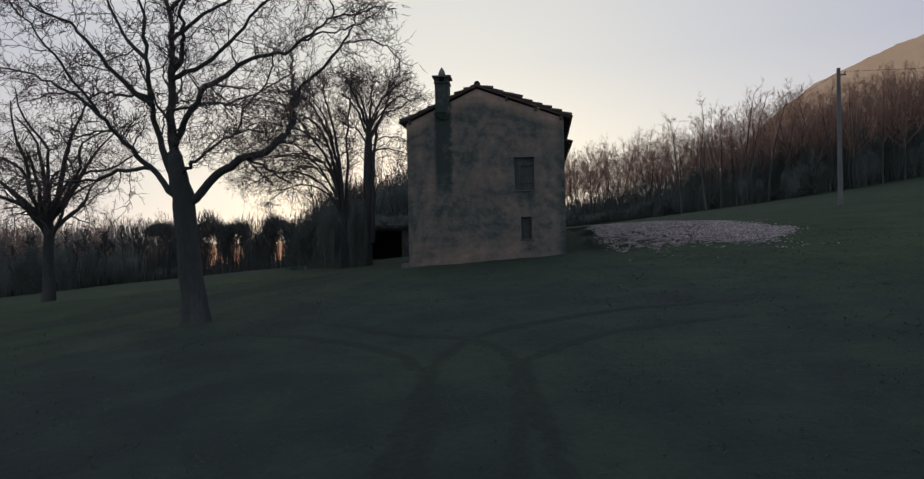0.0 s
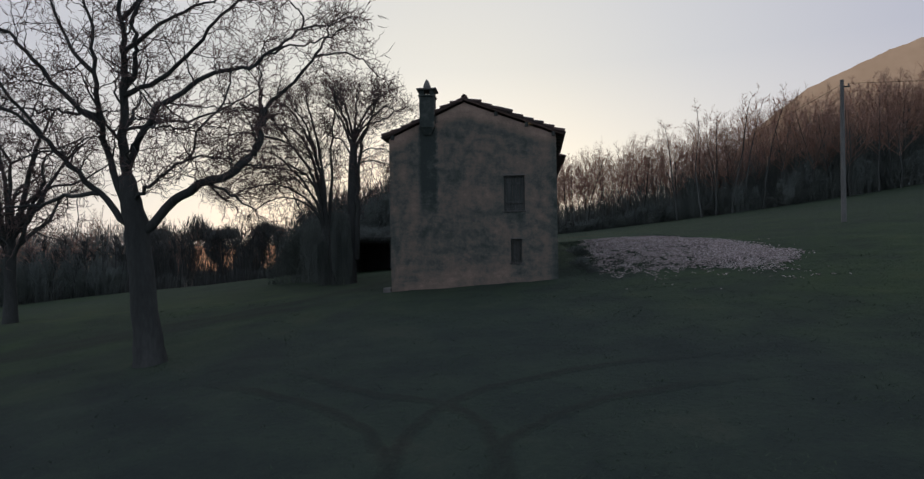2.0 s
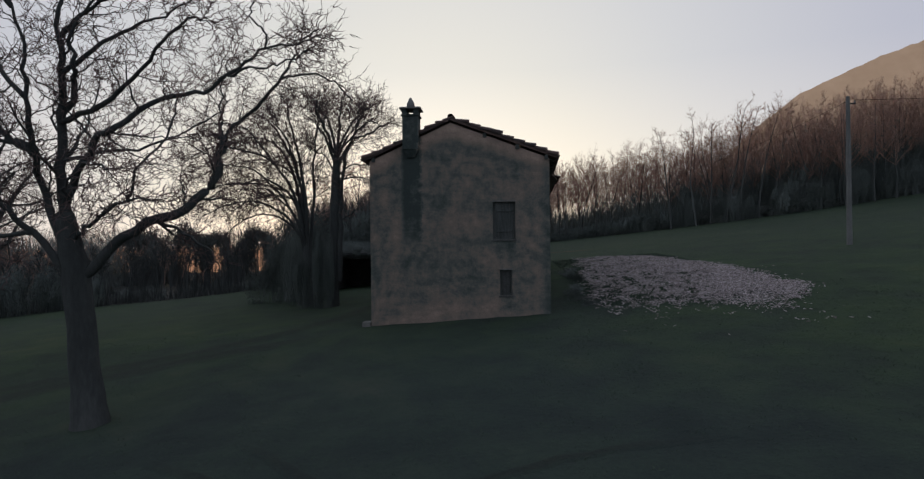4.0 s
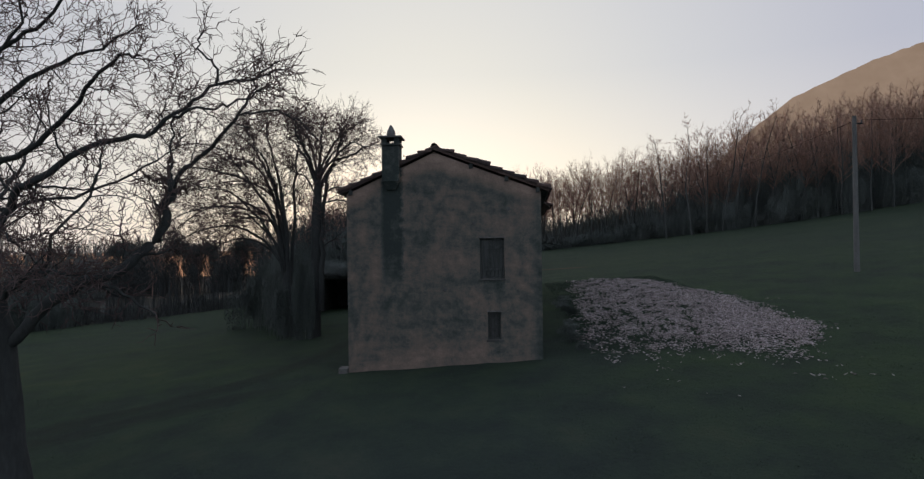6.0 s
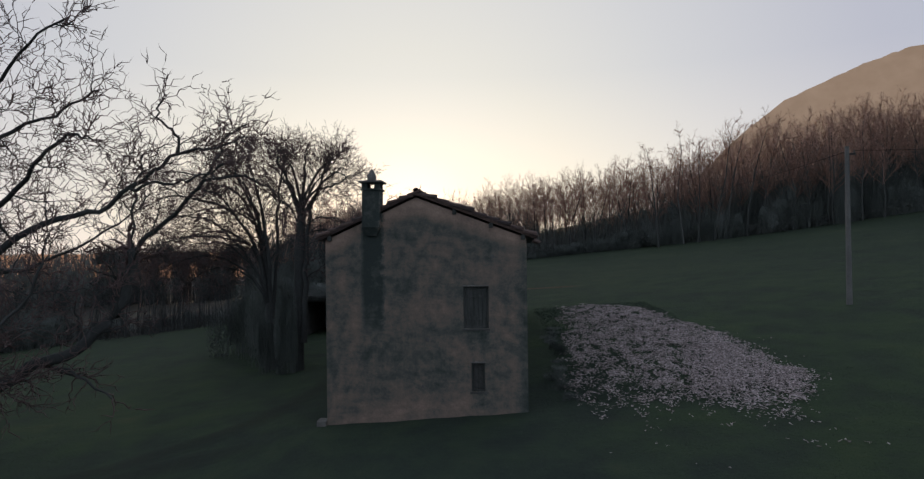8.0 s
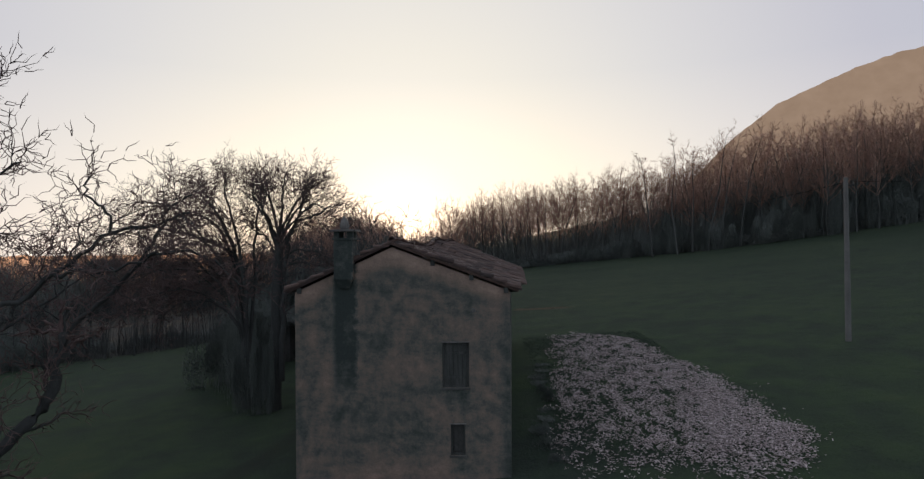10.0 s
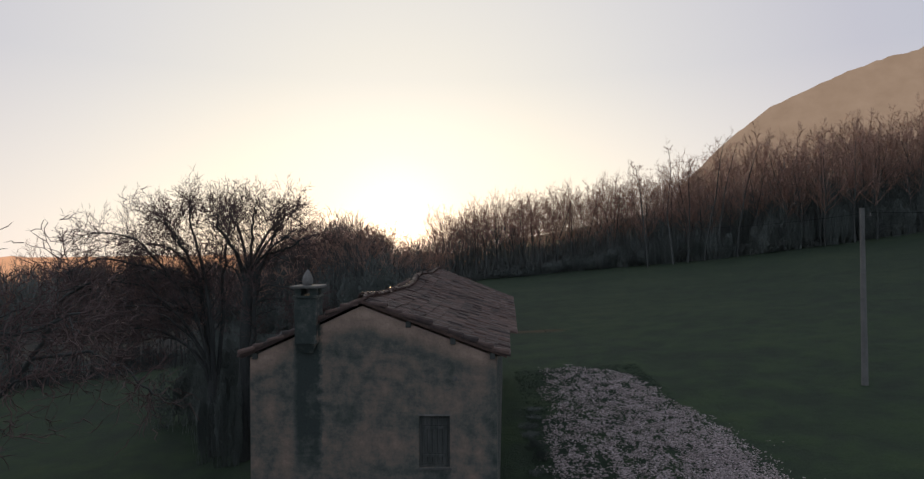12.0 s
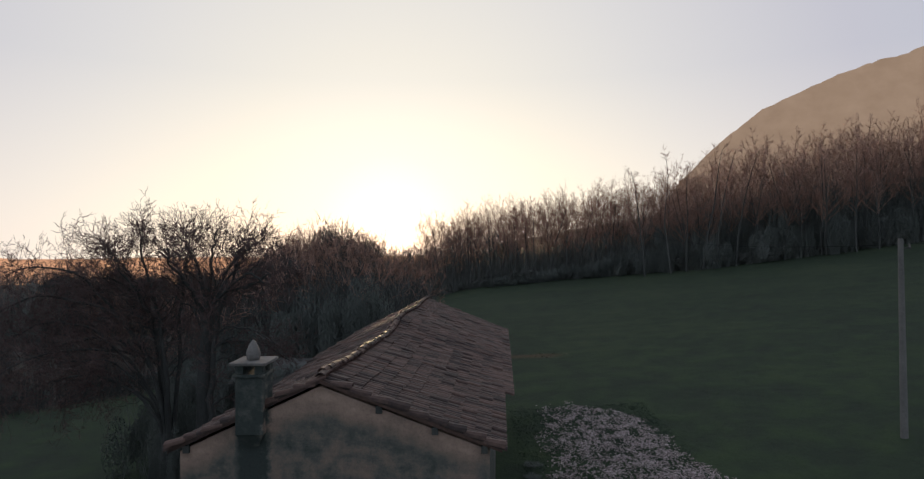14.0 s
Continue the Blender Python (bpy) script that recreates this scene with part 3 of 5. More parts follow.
def walnut_tree():
    t = LimbTree(11, "walnut_tree")
    t.bole(((-4.86, -8.7, -1.75), (-4.92, -8.7, -0.9), (-5.0, -8.7, -0.1), (-5.1, -8.7, 1.3), (-5.2, -8.7, 2.4), (-5.35, -8.72, 3.3), (-5.47, -8.74, 4.0)),
           (0.62, 0.46, 0.385, 0.35, 0.35, 0.3, 0.2))
    # the leader, rising a little crookedly, and its fork
    t.limb(0.25, (-5.35, -8.7, 3.0), (-5.5, -8.7, 4.0), (-5.42, -8.9, 5.4), (-5.3, -9.0, 6.5), (-5.3, -9.0, 7.6), (-5.4, -9.0, 8.6), (-5.2, -9.0, 9.7), (-5.4, -9.2, 11.0), clear=0.2)
    t.limb(0.13, (-5.3, -9.0, 6.2), (-5.0, -9.0, 6.8), (-4.75, -9.3, 7.4), (-4.7, -9.5, 8.0), (-4.2, -9.5, 8.6), (-3.6, -9.7, 9.8))
    # its twin
    t.limb(0.17, (-5.3, -8.75, 2.7), (-5.7, -8.9, 4.1), (-5.8, -9.2, 5.2), (-5.7, -9.5, 6.3), (-5.8, -9.5, 7.5), (-6.0, -9.6, 8.6), (-6.3, -9.6, 10.0), clear=0.2)
    # limbs reaching away from the house
    t.limb(0.15, (-5.4, -8.8, 2.7), (-6.0, -9.1, 3.5), (-6.6, -9.4, 4.2), (-7.0, -9.8, 5.0), (-7.8, -10.0, 5.6), (-8.8, -10.0, 6.1), (-10.0, -10.1, 6.4), clear=0.2, side=2.9)
    t.limb(0.10, (-6.0, -9.1, 3.5), (-6.8, -9.0, 3.5), (-7.9, -8.8, 3.25), (-9.1, -8.5, 3.2), (-10.2, -8.3, 3.3), (-11.2, -8.2, 3.7), side=2.9)
    t.limb(0.12, (-5.8, -9.25, 5.3), (-6.4, -9.5, 5.9), (-7.2, -9.8, 6.9), (-7.9, -9.8, 7.6), (-8.9, -9.8, 8.1), (-9.8, -9.8, 8.9), side=2.9)
    t.limb(0.075, (-5.8, -9.3, 5.5), (-7.0, -8.8, 5.75), (-7.9, -8.5, 5.9), (-9.2, -8.0, 6.1), (-10.6, -8.0, 5.9), side=2.9)
    t.limb(0.10, (-5.8, -9.5, 6.6), (-6.6, -9.3, 7.4), (-7.3, -9.0, 8.6), (-8.0, -8.8, 9.6), side=2.9)
    t.limb(0.09, (-5.5, -8.9, 4.9), (-6.0, -7.6, 5.8), (-6.6, -6.2, 6.9), (-7.0, -5.2, 8.2), side=2.9)
    t.limb(0.08, (-6.0, -9.6, 8.6), (-7.2, -9.9, 9.4), (-8.5, -10.0, 9.8), (-9.6, -10.0, 10.2), side=2.9)
    t.limb(0.07, (-7.0, -9.8, 5.0), (-7.6, -10.4, 6.2), (-8.2, -10.8, 7.2), (-8.8, -11.0, 8.2), side=2.9)
    t.limb(0.07, (-6.6, -9.4, 4.2), (-7.4, -8.6, 4.7), (-8.6, -8.0, 4.8), (-9.8, -7.6, 4.6), side=2.9)
    # the thick low limb towards the house, which turns upright and forks
    t.limb(0.19, (-5.2, -8.7, 2.3), (-4.4, -8.7, 3.08), (-3.5, -8.6, 3.7), (-2.75, -8.3, 4.02), (-2.35, -7.75, 4.6), (-2.28, -7.4, 5.4), (-2.3, -7.2, 5.95), r1=0.1, clear=0.3, side=1.6)
    t.limb(0.095, (-2.3, -7.2, 5.9), (-1.8, -7.12, 6.42), (-1.0, -7.1, 7.2), (-0.45, -7.1, 7.9), (-0.3, -7.05, 8.4), (0.3, -7.2, 8.7), side=2.6, reach=(0.7, 1.6))
    t.limb(0.05, (-2.3, -7.2, 5.9), (-2.5, -6.8, 6.7), (-2.6, -6.55, 7.4), (-2.45, -6.5, 8.2), side=2.0, reach=(0.6, 1.5))
    t.limb(0.045, (-0.7, -7.1, 7.5), (0.0, -7.1, 7.6), (0.7, -7.0, 7.35), (1.1, -6.9, 6.9), reach=(0.4, 1.0))
    # the long limb above it
    t.limb(0.15, (-5.4, -8.75, 4.2), (-4.7, -9.2, 4.9), (-3.95, -9.6, 5.6), (-3.4, -9.6, 5.95), (-2.7, -9.3, 6.5), (-2.0, -8.7, 6.8), (-1.3, -8.4, 7.4), (-0.7, -8.2, 7.95), (0.0, -8.0, 8.1), (0.6, -7.9, 8.3), clear=0.15, reach=(0.7, 1.8))
    t.limb(0.045, (-0.7, -8.2, 7.9), (-0.65, -8.3, 8.3), (-0.95, -8.5, 8.6), (-0.8, -8.6, 8.9), reach=(0.4, 1.0))
    t.limb(0.05, (-1.5, -8.5, 7.2), (-0.8, -8.8, 7.3), (-0.1, -8.9, 7.3), (0.6, -9.0, 7.6), reach=(0.5, 1.3))
    # limbs higher on the leader
    t.limb(0.115, (-5.3, -9.0, 6.1), (-4.3, -9.0, 6.5), (-3.4, -9.3, 6.97), (-2.4, -9.7, 7.7), (-1.6, -10.1, 7.95), (-1.1, -10.3, 7.9), reach=(0.5, 1.3))
    t.limb(0.10, (-5.3, -9.0, 7.2), (-4.6, -8.9, 7.8), (-4.0, -8.8, 8.2), (-3.5, -8.6, 8.5), (-2.9, -8.5, 8.8), (-2.2, -8.4, 9.2), reach=(0.6, 1.5))
    t.limb(0.09, (-5.3, -9.0, 8.1), (-4.7, -9.0, 8.7), (-3.9, -9.0, 9.1), (-3.0, -9.2, 9.9), (-2.2, -9.3, 10.3))
    t.limb(0.07, (-5.35, -8.9, 5.2), (-4.6, -8.2, 5.5), (-3.9, -7.2, 5.9), (-3.2, -6.2, 6.6), (-2.9, -5.4, 7.4))
    # the drooping limb nearest the tracks
    t.limb(0.10, (-5.25, -8.75, 3.3), (-4.9, -9.0, 3.5), (-4.2, -9.3, 3.85), (-3.4, -10.0, 4.05), (-2.4, -11.0, 4.1), (-1.7, -11.4, 4.05), side=2.8)
    t.limb(0.045, (-2.5, -10.9, 4.1), (-2.1, -11.0, 4.8), (-1.6, -10.9, 5.5), (-1.5, -10.8, 6.1), reach=(0.5, 1.4))
    t.limb(0.05, (-5.3, -8.8, 4.2), (-4.8, -9.6, 4.6), (-3.8, -10.4, 4.9), (-2.9, -11.3, 4.8), (-2.2, -11.9, 4.6), reach=(0.5, 1.6))
    t.done((-4.9, -8.7, -1.3), "large leafless old walnut tree with crooked spreading limbs", (M_BARK, M_TWIG))


walnut_tree()

SHED_TWIGS = ((7, 0.85, 4, 0.42, 0.02, 54), (4, 0.45, 3, 0.42, 0.02, 54))


def round_tree():
    t = LimbTree(21, "bare_tree")
    t.bole(((-4.6, 11.0, -0.9), (-4.6, 11.0, 0.2), (-4.5, 11.0, 3.0), (-4.4, 11.0, 6.0), (-4.32, 11.0, 8.2)), (0.46, 0.36, 0.33, 0.3, 0.2), 10)
    grow = lambda r, *b: t.limb(1.35 * r, *b, r1=0.022, reach=(1.0, 2.6), side=2.9, clear=0.2, twigs=SHED_TWIGS, least=0.0105)
    grow(0.2, (-4.25, 10.95, 1.0), (-4.12, 10.9, 4.0), (-4.0, 10.9, 6.6), (-3.6, 10.8, 8.4), (-3.1, 10.7, 9.6), (-2.9, 10.7, 10.6))
    grow(0.13, (-4.35, 11.0, 7.6), (-4.25, 11.0, 8.8), (-4.1, 10.9, 9.7), (-4.05, 11.0, 10.7), (-3.9, 11.0, 11.4))
    grow(0.13, (-4.35, 11.0, 7.2), (-3.7, 11.0, 8.5), (-3.2, 10.8, 9.0), (-2.5, 10.8, 9.2), (-1.7, 10.7, 9.6), (-1.2, 10.7, 9.8))
    grow(0.11, (-4.4, 11.0, 7.6), (-4.9, 11.0, 9.0), (-5.4, 11.0, 9.8), (-6.1, 11.1, 10.4))
    grow(0.11, (-4.3, 11.0, 7.8), (-4.0, 12.2, 9.4), (-3.6, 13.2, 10.2), (-3.4, 13.6, 10.9))
    grow(0.11, (-4.3, 11.0, 7.8), (-4.6, 9.8, 9.4), (-4.8, 9.0, 10.1), (-4.7, 8.6, 10.7))
    grow(0.10, (-4.3, 11.0, 8.0), (-3.7, 11.3, 9.7), (-2.9, 11.5, 10.6), (-2.2, 11.6, 11.1))
    grow(0.10, (-4.3, 11.0, 8.0), (-4.8, 11.2, 10.0), (-5.3, 11.4, 10.8), (-5.7, 11.5, 11.2))
    grow(0.06, (-4.4, 11.0, 6.9), (-3.5, 10.9, 7.5), (-2.3, 10.7, 7.4), (-1.4, 10.6, 6.9))
    grow(0.06, (-4.4, 11.0, 6.5), (-3.4, 11.4, 6.9), (-2.2, 11.8, 6.6), (-1.3, 12.0, 6.0))
    grow(0.07, (-4.4, 11.0, 7.0), (-5.0, 11.6, 8.0), (-5.9, 12.0, 8.5), (-6.5, 12.4, 8.9))
    grow(0.08, (-4.3, 11.0, 8.2), (-2.9, 10.2, 9.3), (-2.0, 9.6, 9.7), (-1.4, 9.4, 9.3))
    t.done((-4.6, 11.0, ground_z(-4.6, 11.0) - 0.05), "tall leafless tree with a rounded crown beside the shed", (M_BARK, M_TWIG))


round_tree()


def leaning_tree():
    """Several stems from one stool, leaning and arching away from the house."""
    t = LimbTree(22, "bare_tree")
    t.bole(((-6.25, 12.0, -1.2), (-6.3, 12.0, 0.0), (-6.4, 12.0, 1.6), (-6.45, 12.0, 3.0)), (0.55, 0.42, 0.36, 0.22), 10)
    grow = lambda r, *b: t.limb(1.55 * r, *b, r1=0.02, reach=(1.0, 2.8), side=3.2, clear=0.27, twigs=SHED_TWIGS, least=0.0105)
    grow(0.15, (-6.4, 12.0, 1.5), (-6.5, 12.0, 4.0), (-6.9, 12.0, 7.0), (-7.7, 12.0, 9.0), (-8.6, 12.0, 10.3), (-9.2, 12.0, 10.7))
    grow(0.14, (-6.4, 12.1, 1.5), (-6.75, 12.3, 4.5), (-7.4, 12.5, 7.4), (-8.4, 12.6, 9.0), (-9.7, 12.6, 9.5), (-10.6, 12.6, 9.2))
    grow(0.14, (-6.35, 11.9, 1.5), (-6.35, 11.8, 5.0), (-6.7, 11.7, 8.0), (-7.2, 11.6, 10.2), (-7.4, 11.6, 11.4))
    grow(0.10, (-6.5, 12.0, 2.5), (-6.9, 12.1, 5.0), (-8.0, 12.2, 6.5), (-9.8, 12.4, 6.9), (-12.0, 12.6, 6.3), (-13.4, 12.7, 5.3))
    grow(0.11, (-6.5, 12.0, 2.5), (-6.9, 11.8, 5.4), (-8.2, 11.6, 7.8), (-10.0, 11.4, 8.6), (-11.8, 11.2, 8.7), (-13.2, 11.0, 7.9))
    grow(0.11, (-6.3, 12.1, 2.0), (-6.1, 12.3, 6.0), (-6.1, 12.5, 8.5), (-5.8, 12.6, 10.6), (-5.9, 12.7, 11.4))
    grow(0.08, (-6.45, 12.0, 2.8), (-6.9, 12.8, 5.0), (-8.3, 13.4, 6.0), (-10.2, 13.8, 6.0), (-12.0, 14.0, 5.0))
    grow(0.08, (-6.9, 12.0, 7.0), (-7.0, 11.2, 8.4), (-7.6, 10.6, 9.8), (-8.0, 10.3, 10.8))
    grow(0.07, (-7.3, 12.5, 7.2), (-8.6, 12.9, 8.0), (-10.4, 13.2, 8.2), (-12.4, 13.4, 7.6))
    grow(0.06, (-8.3, 11.6, 7.9), (-9.2, 11.0, 9.4), (-10.6, 10.6, 10.0), (-11.8, 10.4, 9.8))
    grow(0.09, (-6.5, 12.0, 2.6), (-7.2, 11.6, 4.4), (-8.8, 11.2, 5.5), (-10.6, 10.9, 5.4), (-12.2, 10.7, 4.6))
    grow(0.08, (-6.5, 12.0, 2.8), (-7.4, 12.4, 4.2), (-9.0, 12.9, 4.9), (-10.8, 13.2, 4.6), (-12.0, 13.4, 3.7))
    grow(0.08, (-6.7, 11.9, 4.0), (-7.8, 11.7, 5.9), (-9.4, 11.5, 7.4), (-11.2, 11.4, 7.7), (-12.8, 11.3, 7.0))
    grow(0.06, (-6.6, 12.0, 3.4), (-7.3, 11.4, 5.2), (-8.4, 10.9, 6.2), (-10.0, 10.5, 6.2))
    grow(0.06, (-7.6, 12.1, 6.2), (-9.2, 11.2, 6.6), (-11.0, 10.6, 6.4), (-12.6, 10.2, 5.6))
    t.done((-6.25, 12.0, ground_z(-6.25, 12.0) - 0.05), "leafless many-stemmed tree leaning out from the shed with arching limbs", (M_BARK, M_TWIG))


leaning_tree()


def meadow_tree(seed, trunk_h, trunk_r, crown_c, crown_r, stems, label, place, fat=1.0, low=-0.3, spread_start=0.35, branches=15, lean=0.05, arch=1.0):
    """A broad bare tree: limbs that rise from the upper trunk and reach the rim of a rounded crown, with fine twigs.
    crown_c, crown_r: the crown's centre and radii, from the foot."""
    rng = random.Random(seed)
    tree = new("bare_tree")
    trunk, limbs, crown = Twigs(), Twigs(), Twigs()
    cc = Vector(crown_c)
    tp = crooked(rng, Vector((0, 0, -0.4)), Vector((cc.x * lean, cc.y * lean, 1)), trunk_h + 0.4, 6, 0.045, 0.03)
    trunk.tube(tp, [trunk_r * (1.3 - 0.3 * min(1, i / 2)) * (1 - 0.05 * i) for i in range(7)], 10)
    for s in range(stems):
        a = 2 * math.pi * (s * 0.618 + rng.uniform(-0.05, 0.05))
        up = low + (1 - low) * (s + 0.5) / stems
        flat = math.sqrt(max(0, 1 - up * up))
        goal = cc + Vector((math.cos(a) * flat * crown_r[0], math.sin(a) * flat * crown_r[1], up * crown_r[2])) * rng.uniform(0.7, 0.88)
        start, _ = along(tp, 1 - spread_start * (1 - (s + 0.5) / stems) * rng.uniform(0.6, 1.0))
        reach = (goal - start).length
        mid = start.lerp(goal, 0.45) + Vector((rng.gauss(0, 0.07) * reach, rng.gauss(0, 0.07) * reach, 0.1 * arch * reach * rng.uniform(0.0, 1.6)))
        line = refine([start, start.lerp(mid, 0.5) + Vector((rng.gauss(0, 0.15), rng.gauss(0, 0.15), rng.gauss(0, 0.1))), mid,
                       mid.lerp(goal, 0.5) + Vector((rng.gauss(0, 0.25), rng.gauss(0, 0.25), rng.gauss(0, 0.2))), goal], rng, 0.03, 3)
        n = len(line) - 1
        ln = (goal - start).length
        r0 = trunk_r * rng.uniform(0.3, 0.52)
        limbs.tube(line, [r0 * (1 - 0.88 * i / n) + 0.01 for i in range(n + 1)], 6)
        for k in range(branches):
            f = rng.uniform(0.22, 1.0)
            p, d = along(line, f)
            r = max(0.016 * fat, r0 * (1 - 0.85 * f) * 0.45)
            br = crooked(rng, p, side_way(rng, d, 60, -0.06), min(2.2, ln * rng.uniform(0.18, 0.38)) * (1.2 - 0.5 * f), 5, 0.26, 0.0)
            limbs.tube(br, [r * (1 - 0.6 * i / 5) for i in range(6)], 4)
            fork_out(rng, crown, br, r * 0.6, 0, ((7, 0.8, 4, 3, 0.3, 0.02, 56), (5, 0.4, 3, 3, 0.3, 0.03, 50)), 0.01 * fat)
    part_mesh("trunk", trunk.mesh("tree_trunk", M_BARK), tree)
    part_mesh("limb", limbs.mesh("tree_limbs", M_BARK), tree)
    part_mesh("crown", crown.mesh("tree_crown", M_TWIG), tree)
    tree.location = (place[0], place[1], ground_z(*place) - 0.05)
    tagged(tree, label, "tree", "old trees on the meadow")
    return tree


meadow_tree(23, 4.4, 0.3, (0.3, 0.0, 7.6), (5.6, 5.0, 4.0), 15, "leafless spreading tree standing on the lower meadow", (-19.3, 3.0), 1.0, -0.45, 0.3, 11)


def wood_tree(name, seed, height, spread_m, twig_r, scrubby=False):
    """One bare woodland tree, to be copied through the woods."""
    rng = random.Random(seed)
    tree = new(name)
    trunk, crown = Twigs(), Twigs()
    clear = 0.4 if scrubby else rng.uniform(0.28, 0.42)
    tp = crooked(rng, Vector((0, 0, -0.6)), Vector((rng.gauss(0, 0.07), rng.gauss(0, 0.07), 1)), height * 0.93, 7, 0.08, 0.05)
    r0 = 0.007 * height + 0.02
    trunk.tube(tp, [r0 * (1 - 0.85 * i / 7) for i in range(8)], 5)
    n, subs, tips = (13, 5, 5) if scrubby else (11, 6, 4)
    for k in range(n):
        g = (k + rng.random()) / n
        p, d = along(tp, clear + (1 - clear) * g)
        ln = spread_m * rng.uniform(0.7, 1.15) * (0.45 + 0.75 * math.sin(math.pi * min(1.0, 0.2 + 0.75 * g)))
        br = crooked(rng, p, side_way(rng, d, 62 - 22 * g, 0.1), ln, 4, 0.15, 0.05)
        r = max(twig_r * 1.5, r0 * 0.36 * (1.1 - g))
        crown.tube(br, [r, r * 0.8, r * 0.6, r * 0.45, 0], 3)
        for j in range(subs):
            p2, d2 = along(br, rng.uniform(0.2, 1.0))
            b2 = crooked(rng, p2, side_way(rng, d2, 52, 0.05), ln * rng.uniform(0.25, 0.55), 2, 0.18, 0.06)
            crown.tube(b2, [twig_r, twig_r * 0.8, 0], 3)
            for _ in range(tips):
                p3, d3 = along(b2, rng.uniform(0.15, 1.0))
                crown.tube([p3, p3 + side_way(rng, d3, 48, 0.1) * ln * rng.uniform(0.14, 0.28)], [twig_r * 0.8, 0], 3)
    part_mesh("trunk", trunk.mesh(name + "_trunk", M_WOOD_BARK), tree)
    part_mesh("crown", crown.mesh(name + "_crown", M_WOOD_TWIG), tree)
    return tree


def fan_tree(name, seed, height, spread_m, twig_r, limbs=20, subs=6, tips=5):
    """A tall woodland tree: a slender stem that divides into ascending limbs, which fill a rounded crown with fine twigs."""
    rng = random.Random(seed)
    tree = new(name)
    trunk, crown = Twigs(), Twigs()
    tp = crooked(rng, Vector((0, 0, -0.6)), Vector((rng.gauss(0, 0.05), rng.gauss(0, 0.05), 1)), height * 0.9, 8, 0.06, 0.05)
    r0 = 0.0075 * height + 0.02
    trunk.tube(tp, [r0 * (1 - 0.82 * i / 8) for i in range(9)], 5)
    mid = Vector((tp[5].x, tp[5].y, height * rng.uniform(0.66, 0.72)))
    tall = height - mid.z
    for k in range(limbs):
        g = (k + 0.5) / limbs
        up = -0.55 + 1.53 * g
        a = k * 2.4 + rng.gauss(0, 0.3)
        flat = math.sqrt(max(0.0, 1 - up * up)) * rng.uniform(0.75, 1.12)
        end = mid + Vector((math.cos(a) * flat * spread_m, math.sin(a) * flat * spread_m, up * tall * rng.uniform(0.86, 1.08)))
        foot = max(0.3, min(0.86, (end.z - flat * spread_m * rng.uniform(0.75, 1.2) - 0.5) / (height * 0.9)))
        p, d = along(tp, foot)
        bend = p.lerp(end, 0.45) + Vector((math.cos(a), math.sin(a), 0.1)) * flat * spread_m * 0.1
        br = refine([p, bend, end], rng, 0.07, 3)
        r = max(twig_r * 1.7, r0 * 0.4 * (1.15 - foot))
        n = len(br) - 1
        crown.tube(br, [r * (1 - 0.6 * i / n) for i in range(n)] + [0], 3)
        ln = (end - p).length
        for j in range(subs):
            p2, d2 = along(br, rng.uniform(0.35, 1.0) ** 0.8)
            b2 = crooked(rng, p2, side_way(rng, d2, 42, 0.08), ln * rng.uniform(0.14, 0.32) + 0.4, 3, 0.16, 0.07)
            crown.tube(b2, [twig_r, twig_r * 0.85, twig_r * 0.7, 0], 3)
            for _ in range(tips):
                p3, d3 = along(b2, rng.uniform(0.15, 1.0))
                crown.tube([p3, p3 + side_way(rng, d3, 44, 0.08) * rng.uniform(0.5, 1.1)], [twig_r * 0.75, 0], 3)
    part_mesh("trunk", trunk.mesh(name + "_trunk", M_WOOD_BARK), tree)
    part_mesh("crown", crown.mesh(name + "_crown", M_WOOD_TWIG), tree)
    return tree


def slim_tree(seed):
    """A thin straight young tree of the lower wood, clear of branches to half its height."""
    rng = random.Random(seed)
    tree = new("young_tree")
    trunk, crown = Twigs(), Twigs()
    tp = crooked(rng, Vector((0, 0, -0.5)), Vector((rng.gauss(0, 0.05), rng.gauss(0, 0.05), 1)), 6.6, 7, 0.05, 0.06)
    trunk.tube(tp, [0.075 * (1 - 0.11 * i) for i in range(8)], 5)
    for k in range(15):
        g = (k + rng.random()) / 15
        p, d = along(tp, 0.6 + 0.4 * g)
        ln = rng.uniform(0.7, 1.35) * (1.1 - 0.5 * g)
        br = crooked(rng, p, side_way(rng, d, 46, 0.15), ln, 4, 0.16, 0.08)
        crown.tube(br, [0.03, 0.026, 0.021, 0.016, 0], 3)
        for _ in range(7):
            p2, d2 = along(br, rng.uniform(0.15, 1.0))
            b2 = crooked(rng, p2, side_way(rng, d2, 46, 0.1), ln * rng.uniform(0.25, 0.5), 2, 0.2, 0.06)
            crown.tube(b2, [0.017, 0.013, 0], 3)
            for _ in range(3):
                p3, d3 = along(b2, rng.uniform(0.2, 1.0))
                crown.tube([p3, p3 + side_way(rng, d3, 45, 0.1) * rng.uniform(0.15, 0.35)], [0.012, 0], 3)
    part_mesh("trunk", trunk.mesh("young_tree_trunk", M_BARK), tree)
    part_mesh("crown", crown.mesh("young_tree_crown", M_BARK), tree)
    return tree


